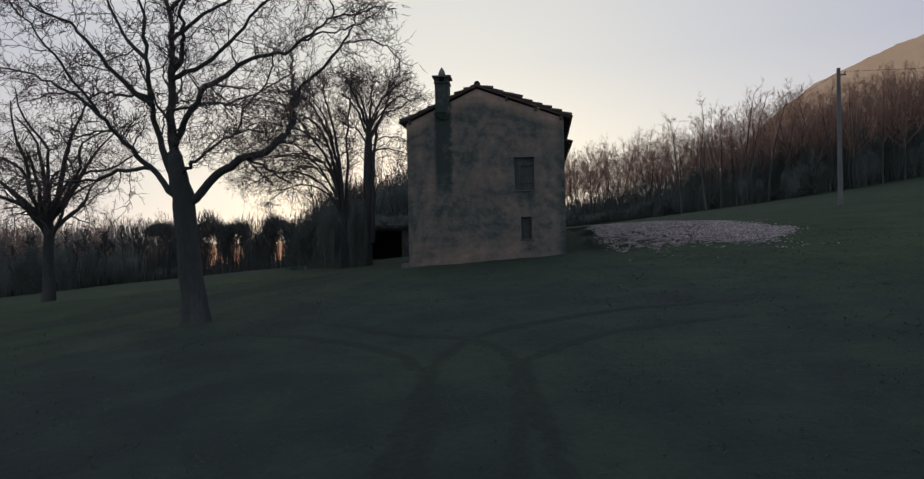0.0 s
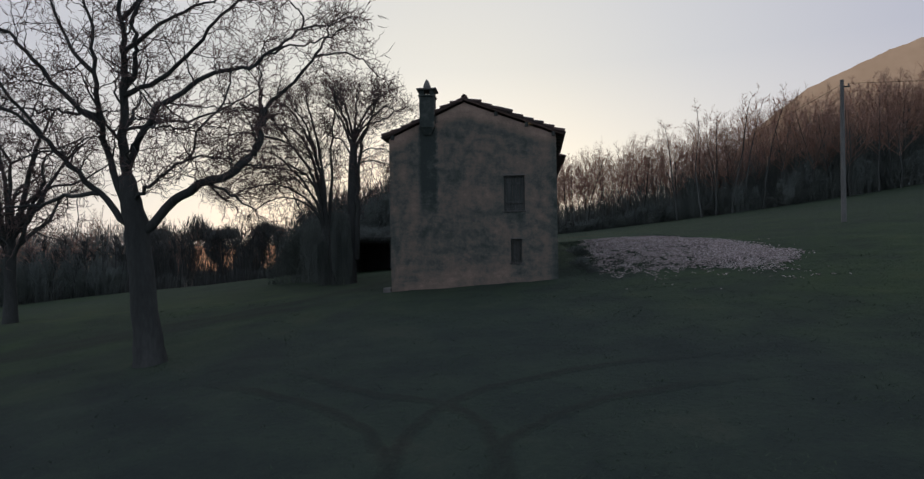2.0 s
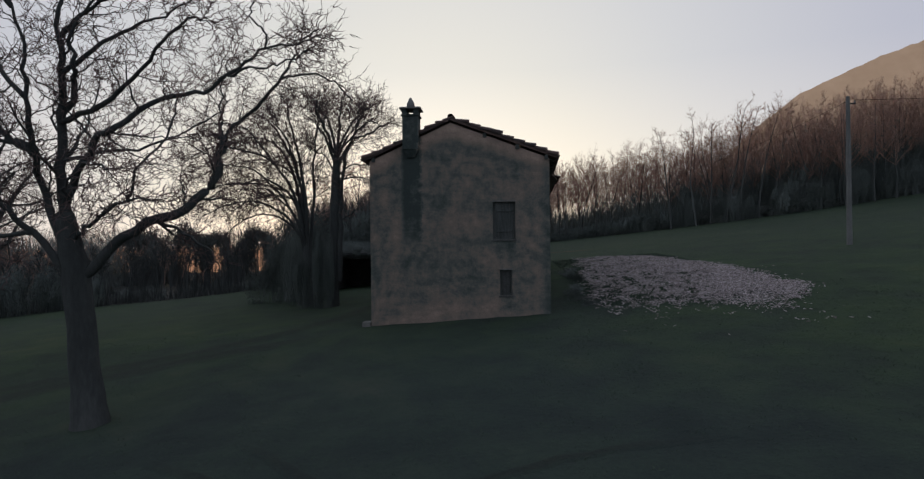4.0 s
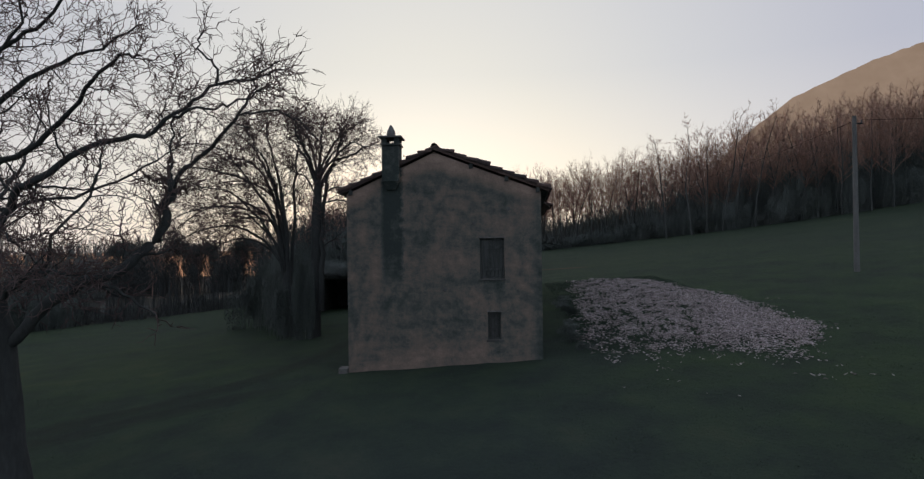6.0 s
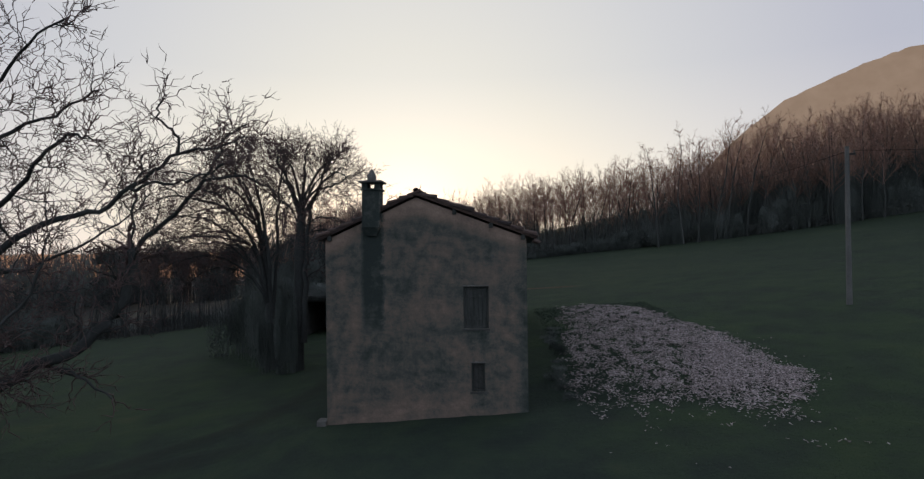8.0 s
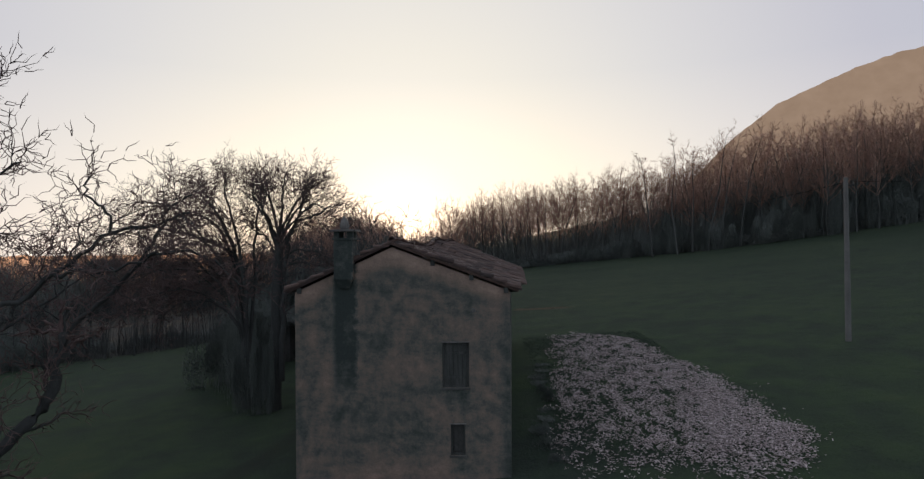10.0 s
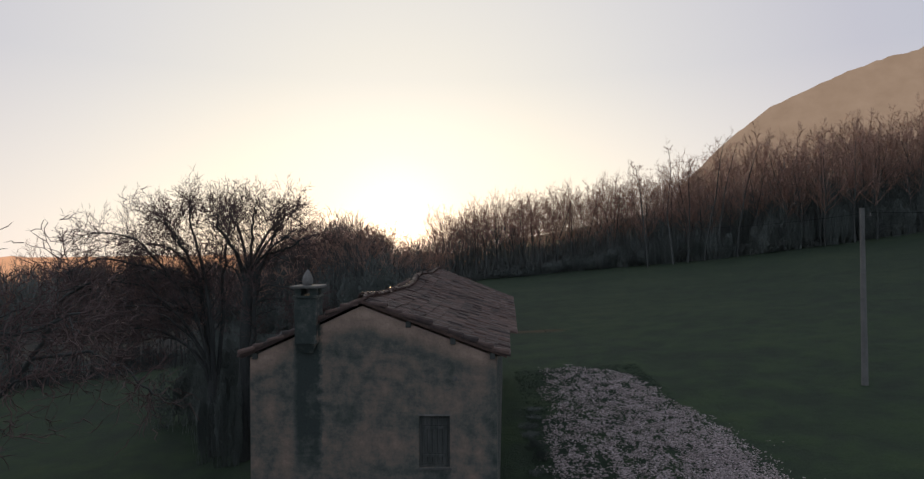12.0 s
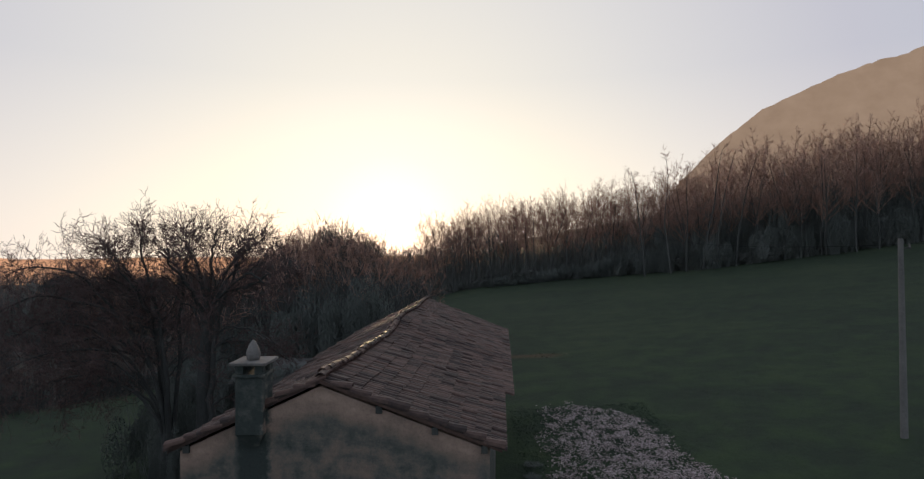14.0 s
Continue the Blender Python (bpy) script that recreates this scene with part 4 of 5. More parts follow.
def scrub_mesh(seed, width, height, n_leaf, n_stem, leaf, material):
    """A loose thicket: thin stems and many small leaf or twig clumps with an uneven outline."""
    rng = random.Random(seed)
    tw = Twigs()
    for _ in range(n_stem):
        p = Vector((rng.gauss(0, width * 0.22), rng.gauss(0, width * 0.22), -0.2))
        st = crooked(rng, p, Vector((rng.gauss(0, 0.3), rng.gauss(0, 0.3), 1)), height * rng.uniform(0.6, 1.2), 4, 0.16, 0.05)
        tw.tube(st, [0.03, 0.026, 0.02, 0.016, 0.008], 3)
    lobes = [(rng.gauss(0, width * 0.22), rng.gauss(0, width * 0.22), height * rng.uniform(0.25, 0.72), height * rng.uniform(0.22, 0.42)) for _ in range(9)]
    for _ in range(n_leaf):
        lx, ly, lz, lr = lobes[rng.randrange(9)]
        d = Vector((rng.gauss(0, 1), rng.gauss(0, 1), rng.gauss(0, 0.9))).normalized() * lr * rng.random() ** 0.4
        c = Vector((lx, ly, lz)) + d
        c.z = max(0.02, c.z)
        a = Vector((rng.gauss(0, 1), rng.gauss(0, 1), rng.gauss(0, 1))).normalized()
        b = a.orthogonal().normalized() * leaf * rng.uniform(0.3, 0.6)
        a = a * leaf * rng.uniform(0.6, 1.3)
        k = len(tw.v)
        tw.v += [c - a, c + b, c + a, c - b]
        tw.f.append((k, k + 1, k + 2, k + 3))
    return mesh_of("thicket", tw.v, tw.f, material)


# the wood on the right-hand slope and behind, the lower wood on the left, the far woods
TALL = [fan_tree("woodland_tree", 100 + i, 19.0, 3.3 + 0.35 * (i % 3), 0.022) for i in range(6)]
DEEP = [fan_tree("woodland_tree", 150 + i, 19.0, 3.8, 0.036, 14, 5, 4) for i in range(3)]
SLIM = [slim_tree(220 + i) for i in range(4)]
LOW = [wood_tree("young_tree", 200 + i, 9.0, 3.0, 0.02, True) for i in range(4)]
placed = random.Random(5)
TALL_LABEL = "tall slender leafless woodland tree with reddish-brown twigs"
LOW_LABEL = "young leafless tree in a dense thicket at the meadow's edge"


def plant(kinds, x, y, scale, label, group):
    src = placed.choice(kinds)
    ob = copy_thing(src, pose(x, y, ground_z(x, y) - 0.1, 0, 0, placed.uniform(0, 360)))
    ob.scale = (scale * placed.uniform(0.9, 1.15), scale * placed.uniform(0.9, 1.15), scale)
    tagged(ob, label, "tree", group)
    return ob


deep_v, deep_f = [], []
DEEP_ARRAYS = [[(np.array([v.co for v in o.data.vertices]), [tuple(p.vertices) for p in o.data.polygons]) for o in ob.children] for ob in DEEP]


def plant_deep(x, y, scale):
    """Trees far inside the woods, gathered into one mesh."""
    a, s = placed.uniform(0, 6.28), scale * placed.uniform(0.9, 1.15)
    m = np.array(((math.cos(a) * s, -math.sin(a) * s, 0), (math.sin(a) * s, math.cos(a) * s, 0), (0, 0, scale)))
    for vs, fs in placed.choice(DEEP_ARRAYS):
        k = sum(len(q) for q in deep_v)
        deep_v.append(vs @ m.T + np.array((x, y, ground_z(x, y) - 0.1)))
        deep_f.extend(tuple(k + i for i in f) for f in fs)


for row, back in enumerate((0, 3.5, 8, 13, 19, 27, 38)):
    x = -43.0 + row
    while x < 128:
        h = float(np.interp(x, [-43, -38, -22, -16, -7, -3, 8, 20, 42, 58, 72, 84, 120], [0.85, 0.98, 0.97, 0.6, 0.58, 0.9, 0.98, 1.03, 1.05, 1.0, 1.1, 1.07, 1.0])) * placed.uniform(0.82, 1.1)
        y = right_edge(x) + back + placed.uniform(-1.5, 1.5)
        if row < 3:
            plant(TALL, x, y, h, TALL_LABEL, "wood on the slope")
        else:
            plant_deep(x, y, h)
        x += placed.uniform(1.7, 3.4) + (0.3 * row if row < 3 else 1.2 if 4 < x < 26 else 0.6 if x < 64 else 1.3)
for row in range(5):
    s = row * 0.4
    while s < (66 if row < 4 else 34):
        # from the far left round to behind the shed
        x = -68 + s + row * 0.5
        y = 12 + 0.62 * s + row * 2.4 + placed.uniform(-1.1, 1.1)
        plant(SLIM if s > 24 else LOW + SLIM, x, y, placed.uniform(0.7, 1.0) if s > 24 else placed.uniform(0.6, 0.82), LOW_LABEL, "lower wood")
        s += (placed.uniform(1.0, 2.7) if s > 24 else placed.uniform(0.6, 1.7)) + 0.15 * row
for _ in range(40):
    x = placed.uniform(-230, -60)
    plant_deep(x, 165 + 0.25 * x + placed.uniform(0, 55), placed.uniform(0.85, 1.12))
for _ in range(120):
    x = placed.uniform(-135, -26)
    if x > -77 and placed.random() < 0.7:
        continue
    tall = float(np.interp(x, [-110, -78, -64, -46, -26], [0.7, 0.7, 0.57, 0.62, 0.74]))
    plant_deep(x, 112 + 0.22 * x + placed.uniform(0, 40), tall * placed.uniform(0.85, 1.08))
deep_wood = new("far_wood", mesh_of("far_wood", np.concatenate(deep_v), deep_f, M_WOOD_TWIG, True))
tagged(deep_wood, "dense leafless wood of tall brown trees in the distance", "wood", kind="stuff")
for x, y, s in ((-9.5, 38, 1.42), (-6.2, 42, 1.4), (-12.5, 35, 1.25), (-15, 33, 1.05), (-8.0, 43, 1.35), (-3.2, 45, 1.2), (-0.5, 49, 1.05), (2.5, 53, 0.95)):
    plant(LOW, x, y, s, "bushy leafless tree behind the shed", "trees behind the shed")
for x, y, s in ((74.2, 94.0, 1.12), (77.4, 93.0, 1.06), (70.4, 96.5, 1.06)):
    plant(TALL, x, y, s, "leafless tree standing taller than the wood around it", "wood on the slope")
FEATHER = [wood_tree("woodland_tree", 170 + i, 19.0, 3.4, 0.024) for i in range(2)]
for x, y, s in ((40.1, 105.0, 1.26), (44.9, 104.0, 1.38), (50.5, 102.7, 1.36), (52.8, 102.2, 1.36), (56.2, 101.4, 1.29), (47.6, 103.6, 1.2)):
    plant(FEATHER, x, y, s, "feathery leafless tree standing taller than the wood around it", "wood on the slope")
for ob in TALL + DEEP + LOW + SLIM + FEATHER:
    for o in list(ob.children_recursive) + [ob]:
        bpy.data.objects.remove(o)

SCRUB = [scrub_mesh(300 + i, 5.0, 3.2, 850, 30, 0.18, M_BRACKEN) for i in range(3)]


FINE_SCRUB = [scrub_mesh(320 + i, 5.0, 3.2, 3000, 60, 0.085, M_SCRUB) for i in range(3)]


def thicket(x, y, sx, sz, label, group, kinds=SCRUB):
    ob = new("thicket", kinds[placed.randrange(3)])
    ob.location = (x, y, ground_z(x, y) - 0.05)
    ob.rotation_euler = (0, 0, placed.uniform(0, 6.28))
    ob.scale = (sx, sx, sz)
    tagged(ob, label, "shrub", group)


for i in range(46):
    x = -34 + (i % 46) * 3.4 + placed.uniform(-1, 1)
    thicket(x, right_edge(x) - 1 + placed.uniform(0, 2) , placed.uniform(0.9, 1.4), placed.uniform(0.5, 1.1), "dark undergrowth along the wood's edge", "undergrowth")
for i in range(58):
    x = -30 + i * 2.7 + placed.uniform(-1, 1)
    thicket(x, right_edge(x) + placed.uniform(2, 11), placed.uniform(1.0, 1.5), placed.uniform(0.9, 1.5) + 0.012 * max(0, x - 20), "dense brown thicket inside the wood", "undergrowth")


def saplings(seed, count, where, height, width, length, label, base=0.8, clump=0.9, foot=0.0, slant=0.3, material=M_SAPLING):
    """A dense understorey of thin upright shoots and dead stalks, thinning out upwards; too many to count."""
    rng = random.Random(seed)
    vs, fs = [], []
    while len(fs) < count:
        x, y = where(rng)
        gap = noise.noise((x * 0.4, y * 0.25, 2.0)) + 0.5 * noise.noise((x * 1.4, y * 0.9, 6.0))
        h = height(x, y) * (1 + 0.35 * noise.noise((x * 0.16, y * 0.16, 9.0)))
        if rng.random() > (base if x > -44 or y > 80 else 0.85) + clump * gap:
            continue
        for _ in range(3):
            ln = length * rng.uniform(0.5, 1.3)
            low = foot * max(0.0, min(1.1, 1.0 + 4.5 * noise.noise((x * 0.21, y * 0.02, 4.0)))) if x > -44 or y > 80 else 0.0
            z = low + max(0.0, (h - low) * (1 - math.sqrt(rng.random())) * 1.12 - 0.3 * ln)
            p = Vector((x + rng.gauss(0, 0.3), y + rng.gauss(0, 0.3), ground_z(x, y) - 0.1 + z))
            d = Vector((rng.gauss(0, slant), rng.gauss(0, slant), 1)) * ln
            a = rng.uniform(0, 3.14)
            u = Vector((math.cos(a), math.sin(a), 0)) * width * rng.uniform(0.35, 1.0)
            k = len(vs)
            vs += [p - u, p + u, p + d]
            fs.append((k, k + 1, k + 2))
    tagged(new("undergrowth", mesh_of("undergrowth", vs, fs, material)), label, "undergrowth", kind="stuff")


def slope_place(rng):
    x = rng.uniform(-43, 126)
    return x, right_edge(x) + rng.uniform(1.5, 24)


def slope_height(x, y):
    return float(np.interp(x, [-44, -38, -24, -20, -15, 6, 15, 18, 24, 30, 40, 52, 70, 126], [13.0, 16.0, 17.0, 14.0, 10.0, 12.0, 11.5, 7.0, 6.5, 8.0, 10.5, 13.0, 13.5, 13.0]))


def low_place(rng):
    s = rng.uniform(0, 64)
    return -68 + s + rng.uniform(0, 2), 13 + 0.62 * s + rng.uniform(0, 12 if s < 24 else 4)


def stem_place(rng):
    s = rng.uniform(16, 66)
    return -68 + s, 12.5 + 0.62 * s + rng.uniform(0, 9)


def far_place(rng):
    x = rng.uniform(-142, -77)
    return x, 110 + 0.22 * x + rng.uniform(0, 30)


def shed_place(rng):
    x = rng.uniform(-15, 2)
    return x, 44 + 0.75 * x + rng.uniform(-3.5, 6)


saplings(61, 78000, slope_place, slope_height, 0.11, 2.6, "dense dark undergrowth of saplings and twigs in the wood")
saplings(65, 3600, stem_place, lambda x, y: 1.0, 0.05, 3.2, "close-set thin upright stems in the lower wood", 0.42, 1.5, 0.0, 0.06, M_BARK)
saplings(66, 7000, low_place, lambda x, y: 1.3 if x > -42 else 3.4, 0.05, 0.8, "brambles and dead stalks on the floor of the lower wood", 0.8, 0.9, 0.0, 0.5, M_WOOD_BARK)
saplings(68, 24000, lambda rng: (rng.uniform(-80, -30), rng.uniform(105, 112)), lambda x, y: 11.5, 0.13, 2.0, "dark crowns of the trees beyond the lower wood", 0.8, 0.9, 8.0, 0.4, M_WOOD_BARK)
saplings(70, 800, lambda rng: (rng.uniform(-80, -30), rng.uniform(103, 113)), lambda x, y: 0.6, 0.11, 7.5, "thin trunks beyond the lower wood", 0.4, 1.6, 0.0, 0.05, M_BARK)
saplings(69, 32000, lambda rng: (rng.uniform(-43, -17), rng.uniform(124, 142)), slope_height, 0.13, 2.2, "dense dark thicket of the wooded mound", 1.0, 0.5, 0.0, 0.5, M_WOOD_BARK)
saplings(63, 26000, far_place, lambda x, y: 10.5, 0.12, 2.6, "dark undergrowth of the far wood")
saplings(64, 30000, shed_place, lambda x, y: 8.6 - 0.09 * abs(x + 8) ** 1.5, 0.055, 1.5, "tangle of saplings behind the shed", 1.0, 0.8, 0.0, 0.4, M_WOOD_BARK)
DENSE_SCRUB = [scrub_mesh(340 + i, 5.0, 3.2, 9000, 70, 0.085, M_SCRUB) for i in range(3)]
for x, y, sx, sz in ((-7.0, 13.0, 0.3, 0.9), (-7.6, 14.6, 0.4, 1.3), (-8.8, 16.4, 0.45, 1.4), (-10.4, 18.6, 0.6, 1.4), (-9.6, 20.6, 0.6, 1.6), (-9.6, 23.0, 0.5, 1.6), (-11.6, 26.0, 0.7, 1.6),
                     (-10.6, 30.5, 0.9, 2.0), (-8.4, 31.6, 0.8, 2.25), (-6.4, 31.4, 0.8, 2.3), (-4.4, 31.8, 0.8, 2.4), (-2.6, 31.6, 0.8, 2.6), (-0.8, 32.6, 0.7, 2.6), (-6.3, 10.9, 0.16, 1.1), (-5.3, 10.3, 0.17, 1.3), (-4.7, 10.3, 0.13, 1.2), (-6.5, 13.4, 0.4, 1.6), (-13.4, 32.0, 1.0, 1.8), (-5.2, 34.0, 1.0, 2.4), (-9.0, 34.5, 1.0, 2.2)):
    thicket(x, y, sx, sz, "dense dark shrub growing round the old trees", "shrubs by the shed", DENSE_SCRUB)
# matted brambles and ivied scrub in front of the woods
for i in range(22):
    s = i * 1.6 + placed.uniform(-0.4, 0.4)
    tall = float(np.interp(s, [0, 27, 35], [1.85, 1.6, 0.6]))
    thicket(-68 + s, 11.0 + 0.62 * s + placed.uniform(-0.6, 1.6), placed.uniform(0.5, 0.75), tall * placed.uniform(0.75, 1.15), "dark matted scrub along the lower wood", "scrub by the woods", DENSE_SCRUB)
for i in range(27):
    s = 26 + i * 1.5 + placed.uniform(-0.5, 0.5)
    thicket(-68 + s, 21.0 + 0.62 * s + placed.uniform(-2.0, 2.0), placed.uniform(0.5, 0.8), placed.uniform(0.35, 0.6), "low dark bramble thicket on the wood's floor", "scrub by the woods", DENSE_SCRUB)
for i in range(64):
    x = 8 + i * 1.9 + placed.uniform(-0.7, 0.7)
    tall = float(np.interp(x, [8, 25, 45, 70, 120], [0.5, 0.9, 1.7, 2.4, 2.6]))
    thicket(x, right_edge(x) - 2.0 + placed.uniform(0, 5), placed.uniform(0.8, 1.2), tall * placed.uniform(0.65, 1.2), "dark matted scrub along the slope wood", "scrub by the woods", DENSE_SCRUB)
IVIED = [scrub_mesh(360 + i, 5.0, 3.2, 4200, 40, 0.1, M_SCRUB) for i in range(3)]
for i in range(40):
    x = 27 + i * 2.4 + placed.uniform(-1.0, 1.0)
    tall = float(np.interp(x, [27, 40, 56, 75, 122], [1.3, 2.4, 3.4, 4.1, 3.9])) * placed.uniform(0.72, 1.12)
    thicket(x, right_edge(x) + placed.uniform(1.0, 7.0), placed.uniform(0.75, 1.15), tall, "dark ivy-clad tree standing in the slope wood", "ivied trees", IVIED)
for i in range(11):
    y = 0.9 + i * 1.15
    thicket(7.95 + 0.05 * y + placed.uniform(-0.15, 0.3), y, placed.uniform(0.13, 0.2), placed.uniform(0.06, 0.15), "low dark bramble shrub beside the house wall", "shrubs by the house", FINE_SCRUB)

# ---- the house ----
W, L, EAVE, RIDGE_X, RIDGE_Z = 6.75, 19.0, 6.22, 3.08, 7.62
SKEW = 0.045          # the long walls run a little to the right


def hx(x, y):
    return x + SKEW * max(0.0, y)


house = new("house")
tagged(house, "derelict two-storey farmhouse with stained plaster and a tiled gable roof", "house")


def gable_wall(y0, y1, openings):
    """A gable wall with real openings: a grid of blocks left out where a window goes, outline following the roof."""
    bm = bmesh.new()
    xs = sorted({0, W, RIDGE_X, *[v for o in openings for v in o[:2]]} | {round(W * i / 9, 3) for i in range(1, 9)})
    zs = sorted({-0.9, EAVE, *[v for o in openings for v in o[2:]]} | {0.6, 2.6, 5.4})

    def top(x):
        return EAVE + (RIDGE_Z - EAVE) * (x / RIDGE_X if x < RIDGE_X else (W - x) / (W - RIDGE_X))

    cells = []
    for a, b in zip(xs, xs[1:]):
        for c, d in zip(zs, zs[1:]):
            if any(o[0] <= a and b <= o[1] and o[2] <= c and d <= o[3] for o in openings):
                continue
            cells.append(((a, c), (b, c), (b, d), (a, d)))
        poly = [(a, EAVE), (b, EAVE)] + ([(b, top(b))] if top(b) > EAVE + 1e-4 else []) + ([(a, top(a))] if top(a) > EAVE + 1e-4 else [])
        cells.append(tuple(poly))
    made = {}

    def vert(x, y, z):
        k = (round(x, 4), y, round(z, 4))
        if k not in made:
            made[k] = bm.verts.new((hx(x, y), y, z))
        return made[k]

    edges = {}
    for cell in cells:
        bm.faces.new([vert(x, y0, z) for x, z in cell])
        bm.faces.new([vert(x, y1, z) for x, z in reversed(cell)])
        for p, q in zip(cell, cell[1:] + cell[:1]):
            kp, kq = tuple(round(v, 4) for v in p), tuple(round(v, 4) for v in q)
            if (kq, kp) in edges:
                del edges[(kq, kp)]
            else:
                edges[(kp, kq)] = (p, q)
    for p, q in edges.values():
        bm.faces.new([vert(q[0], y0, q[1]), vert(p[0], y0, p[1]), vert(p[0], y1, p[1]), vert(q[0], y1, q[1])])
    bmesh.ops.recalc_face_normals(bm, faces=bm.faces)
    return bm


WIN = (4.63, 5.47, 3.22, 4.62)
LOWWIN = (4.87, 5.33, 1.12, 2.08)
part("gable_wall", gable_wall(0.0, 0.45, [WIN, LOWWIN]), M_PLASTER, house, "pinkish grey plaster flaking and stained dark")
part("gable_wall", gable_wall(L - 0.45, L, []), M_PLASTER, house)
for a, b in ((0.0, 0.45), (W - 0.45, W)):
    bm = bmesh.new()
    ys = [0.45 + (L - 0.9) * i / 6 for i in range(7)]
    ring = []
    for y in ys:
        ring.append([bm.verts.new((hx(x, y), y, z)) for x, z in ((a, -0.9), (b, -0.9), (b, EAVE), (a, EAVE))])
    for r, s in zip(ring, ring[1:]):
        for k in range(4):
            bm.faces.new((r[k], r[(k + 1) % 4], s[(k + 1) % 4], s[k]))
    bmesh.ops.recalc_face_normals(bm, faces=bm.faces)
    part("side_wall", bm, M_PLASTER, house)
box("upper_floor", 0.47, W - 0.47, 0.47, L - 0.5, 2.75, 2.95, M_DARK_ROOM, house, 0.0)


def window(name, o, shutter):
    """A window set in the wall: frame, panes of board or dark opening, sill and lintel."""
    x0, x1, z0, z1 = o
    win = box(name, x0 + 0.002, x1 - 0.002, 0.07, 0.12, z0 + 0.002, z0 + 0.07, M_OLD_WOOD, house, 0.008, "weathered grey wooden window")
    for a, b in ((x0 + 0.002, x0 + 0.07), (x1 - 0.07, x1 - 0.002)):
        box("jamb", a, b, 0.07, 0.12, z0 + 0.071, z1 - 0.071, M_OLD_WOOD, win, 0.008)
    box("head", x0 + 0.002, x1 - 0.002, 0.07, 0.12, z1 - 0.07, z1 - 0.002, M_OLD_WOOD, win, 0.008)
    if shutter:
        n = 5
        w = (x1 - x0 - 0.15) / n
        for i in range(n):
            box("board", x0 + 0.075 + i * w + 0.004, x0 + 0.075 + (i + 1) * w - 0.004, 0.078 + 0.004 * (i % 2), 0.103 + 0.004 * (i % 2), z0 + 0.075, z1 - 0.075, M_OLD_WOOD, win, 0.004)
        for z in (z0 + 0.32, z1 - 0.32):
            box("batten", x0 + 0.08, x1 - 0.08, 0.053, 0.076, z - 0.045, z + 0.045, M_OLD_WOOD, win, 0.006)
    box("sill", x0 - 0.04, x1 + 0.04, -0.03, 0.065, z0 - 0.06, z0 - 0.003, M_DARK_STONE, win, 0.012)
    box("lintel", x0 - 0.03, x1 + 0.03, -0.025, 0.06, z1 + 0.003, z1 + 0.04, M_STONE, win, 0.008, "thin pale stone lintel")
    return win


window("window", WIN, True)
low = window("window", LOWWIN, False)
for i in range(3):
    xx = LOWWIN[0] + 0.115 + i * 0.115
    bm = bmesh.new()
    bmesh.ops.create_cone(bm, cap_ends=True, segments=8, radius1=0.009, radius2=0.009, depth=0.96, matrix=pose(xx, 0.04, 1.6))
    part("iron_bar", bm, M_IRON, low)
# added panels: the opening's dim tone is put into their grey colour
for i in range(2):
    w = (LOWWIN[1] - LOWWIN[0] - 0.15) / 2
    box("board", LOWWIN[0] + 0.075 + i * w + 0.003, LOWWIN[0] + 0.075 + (i + 1) * w - 0.003, 0.13, 0.15, LOWWIN[2] + 0.075, LOWWIN[3] - 0.075, M_DARK_STONE, low, 0.004, "added dark grey panel giving the window opening its dim tone")
# small vent holes and lost plaster: flat discs, the holes' shade put into their colour
for x, z, r in ((5.62, 5.62, 0.075), (4.43, 5.14, 0.06), (3.41, 2.86, 0.07), (3.25, 1.3, 0.05)):
    bm = bmesh.new()
    bmesh.ops.create_cone(bm, cap_ends=True, segments=12, radius1=r, radius2=r * 0.8, depth=0.02, matrix=pose(x, -0.006, z, 90))
    part("vent_hole", bm, M_DARK_ROOM, house)


def roof_point(side, u, y, lift=0.0):
    """side -1 left, 1 right; u 0 at the ridge to 1 at the wall, past 1 over the eave. The old ridge sags."""
    run = RIDGE_X if side < 0 else W - RIDGE_X
    z = RIDGE_Z + 0.1 - (RIDGE_Z - EAVE) * u
    sag = (-0.16 * math.sin(max(0, min(1, y / 11)) * math.pi) + 0.1 * smooth(9, 10.5, y)) * (1 - 0.4 * u) - 0.05 * math.sin(y * 0.9 + 1)* (1 - 0.6 * u)
    return Vector((hx(RIDGE_X, y) + side * run * u, y, z + sag * smooth(0.4, 3, y) + lift))


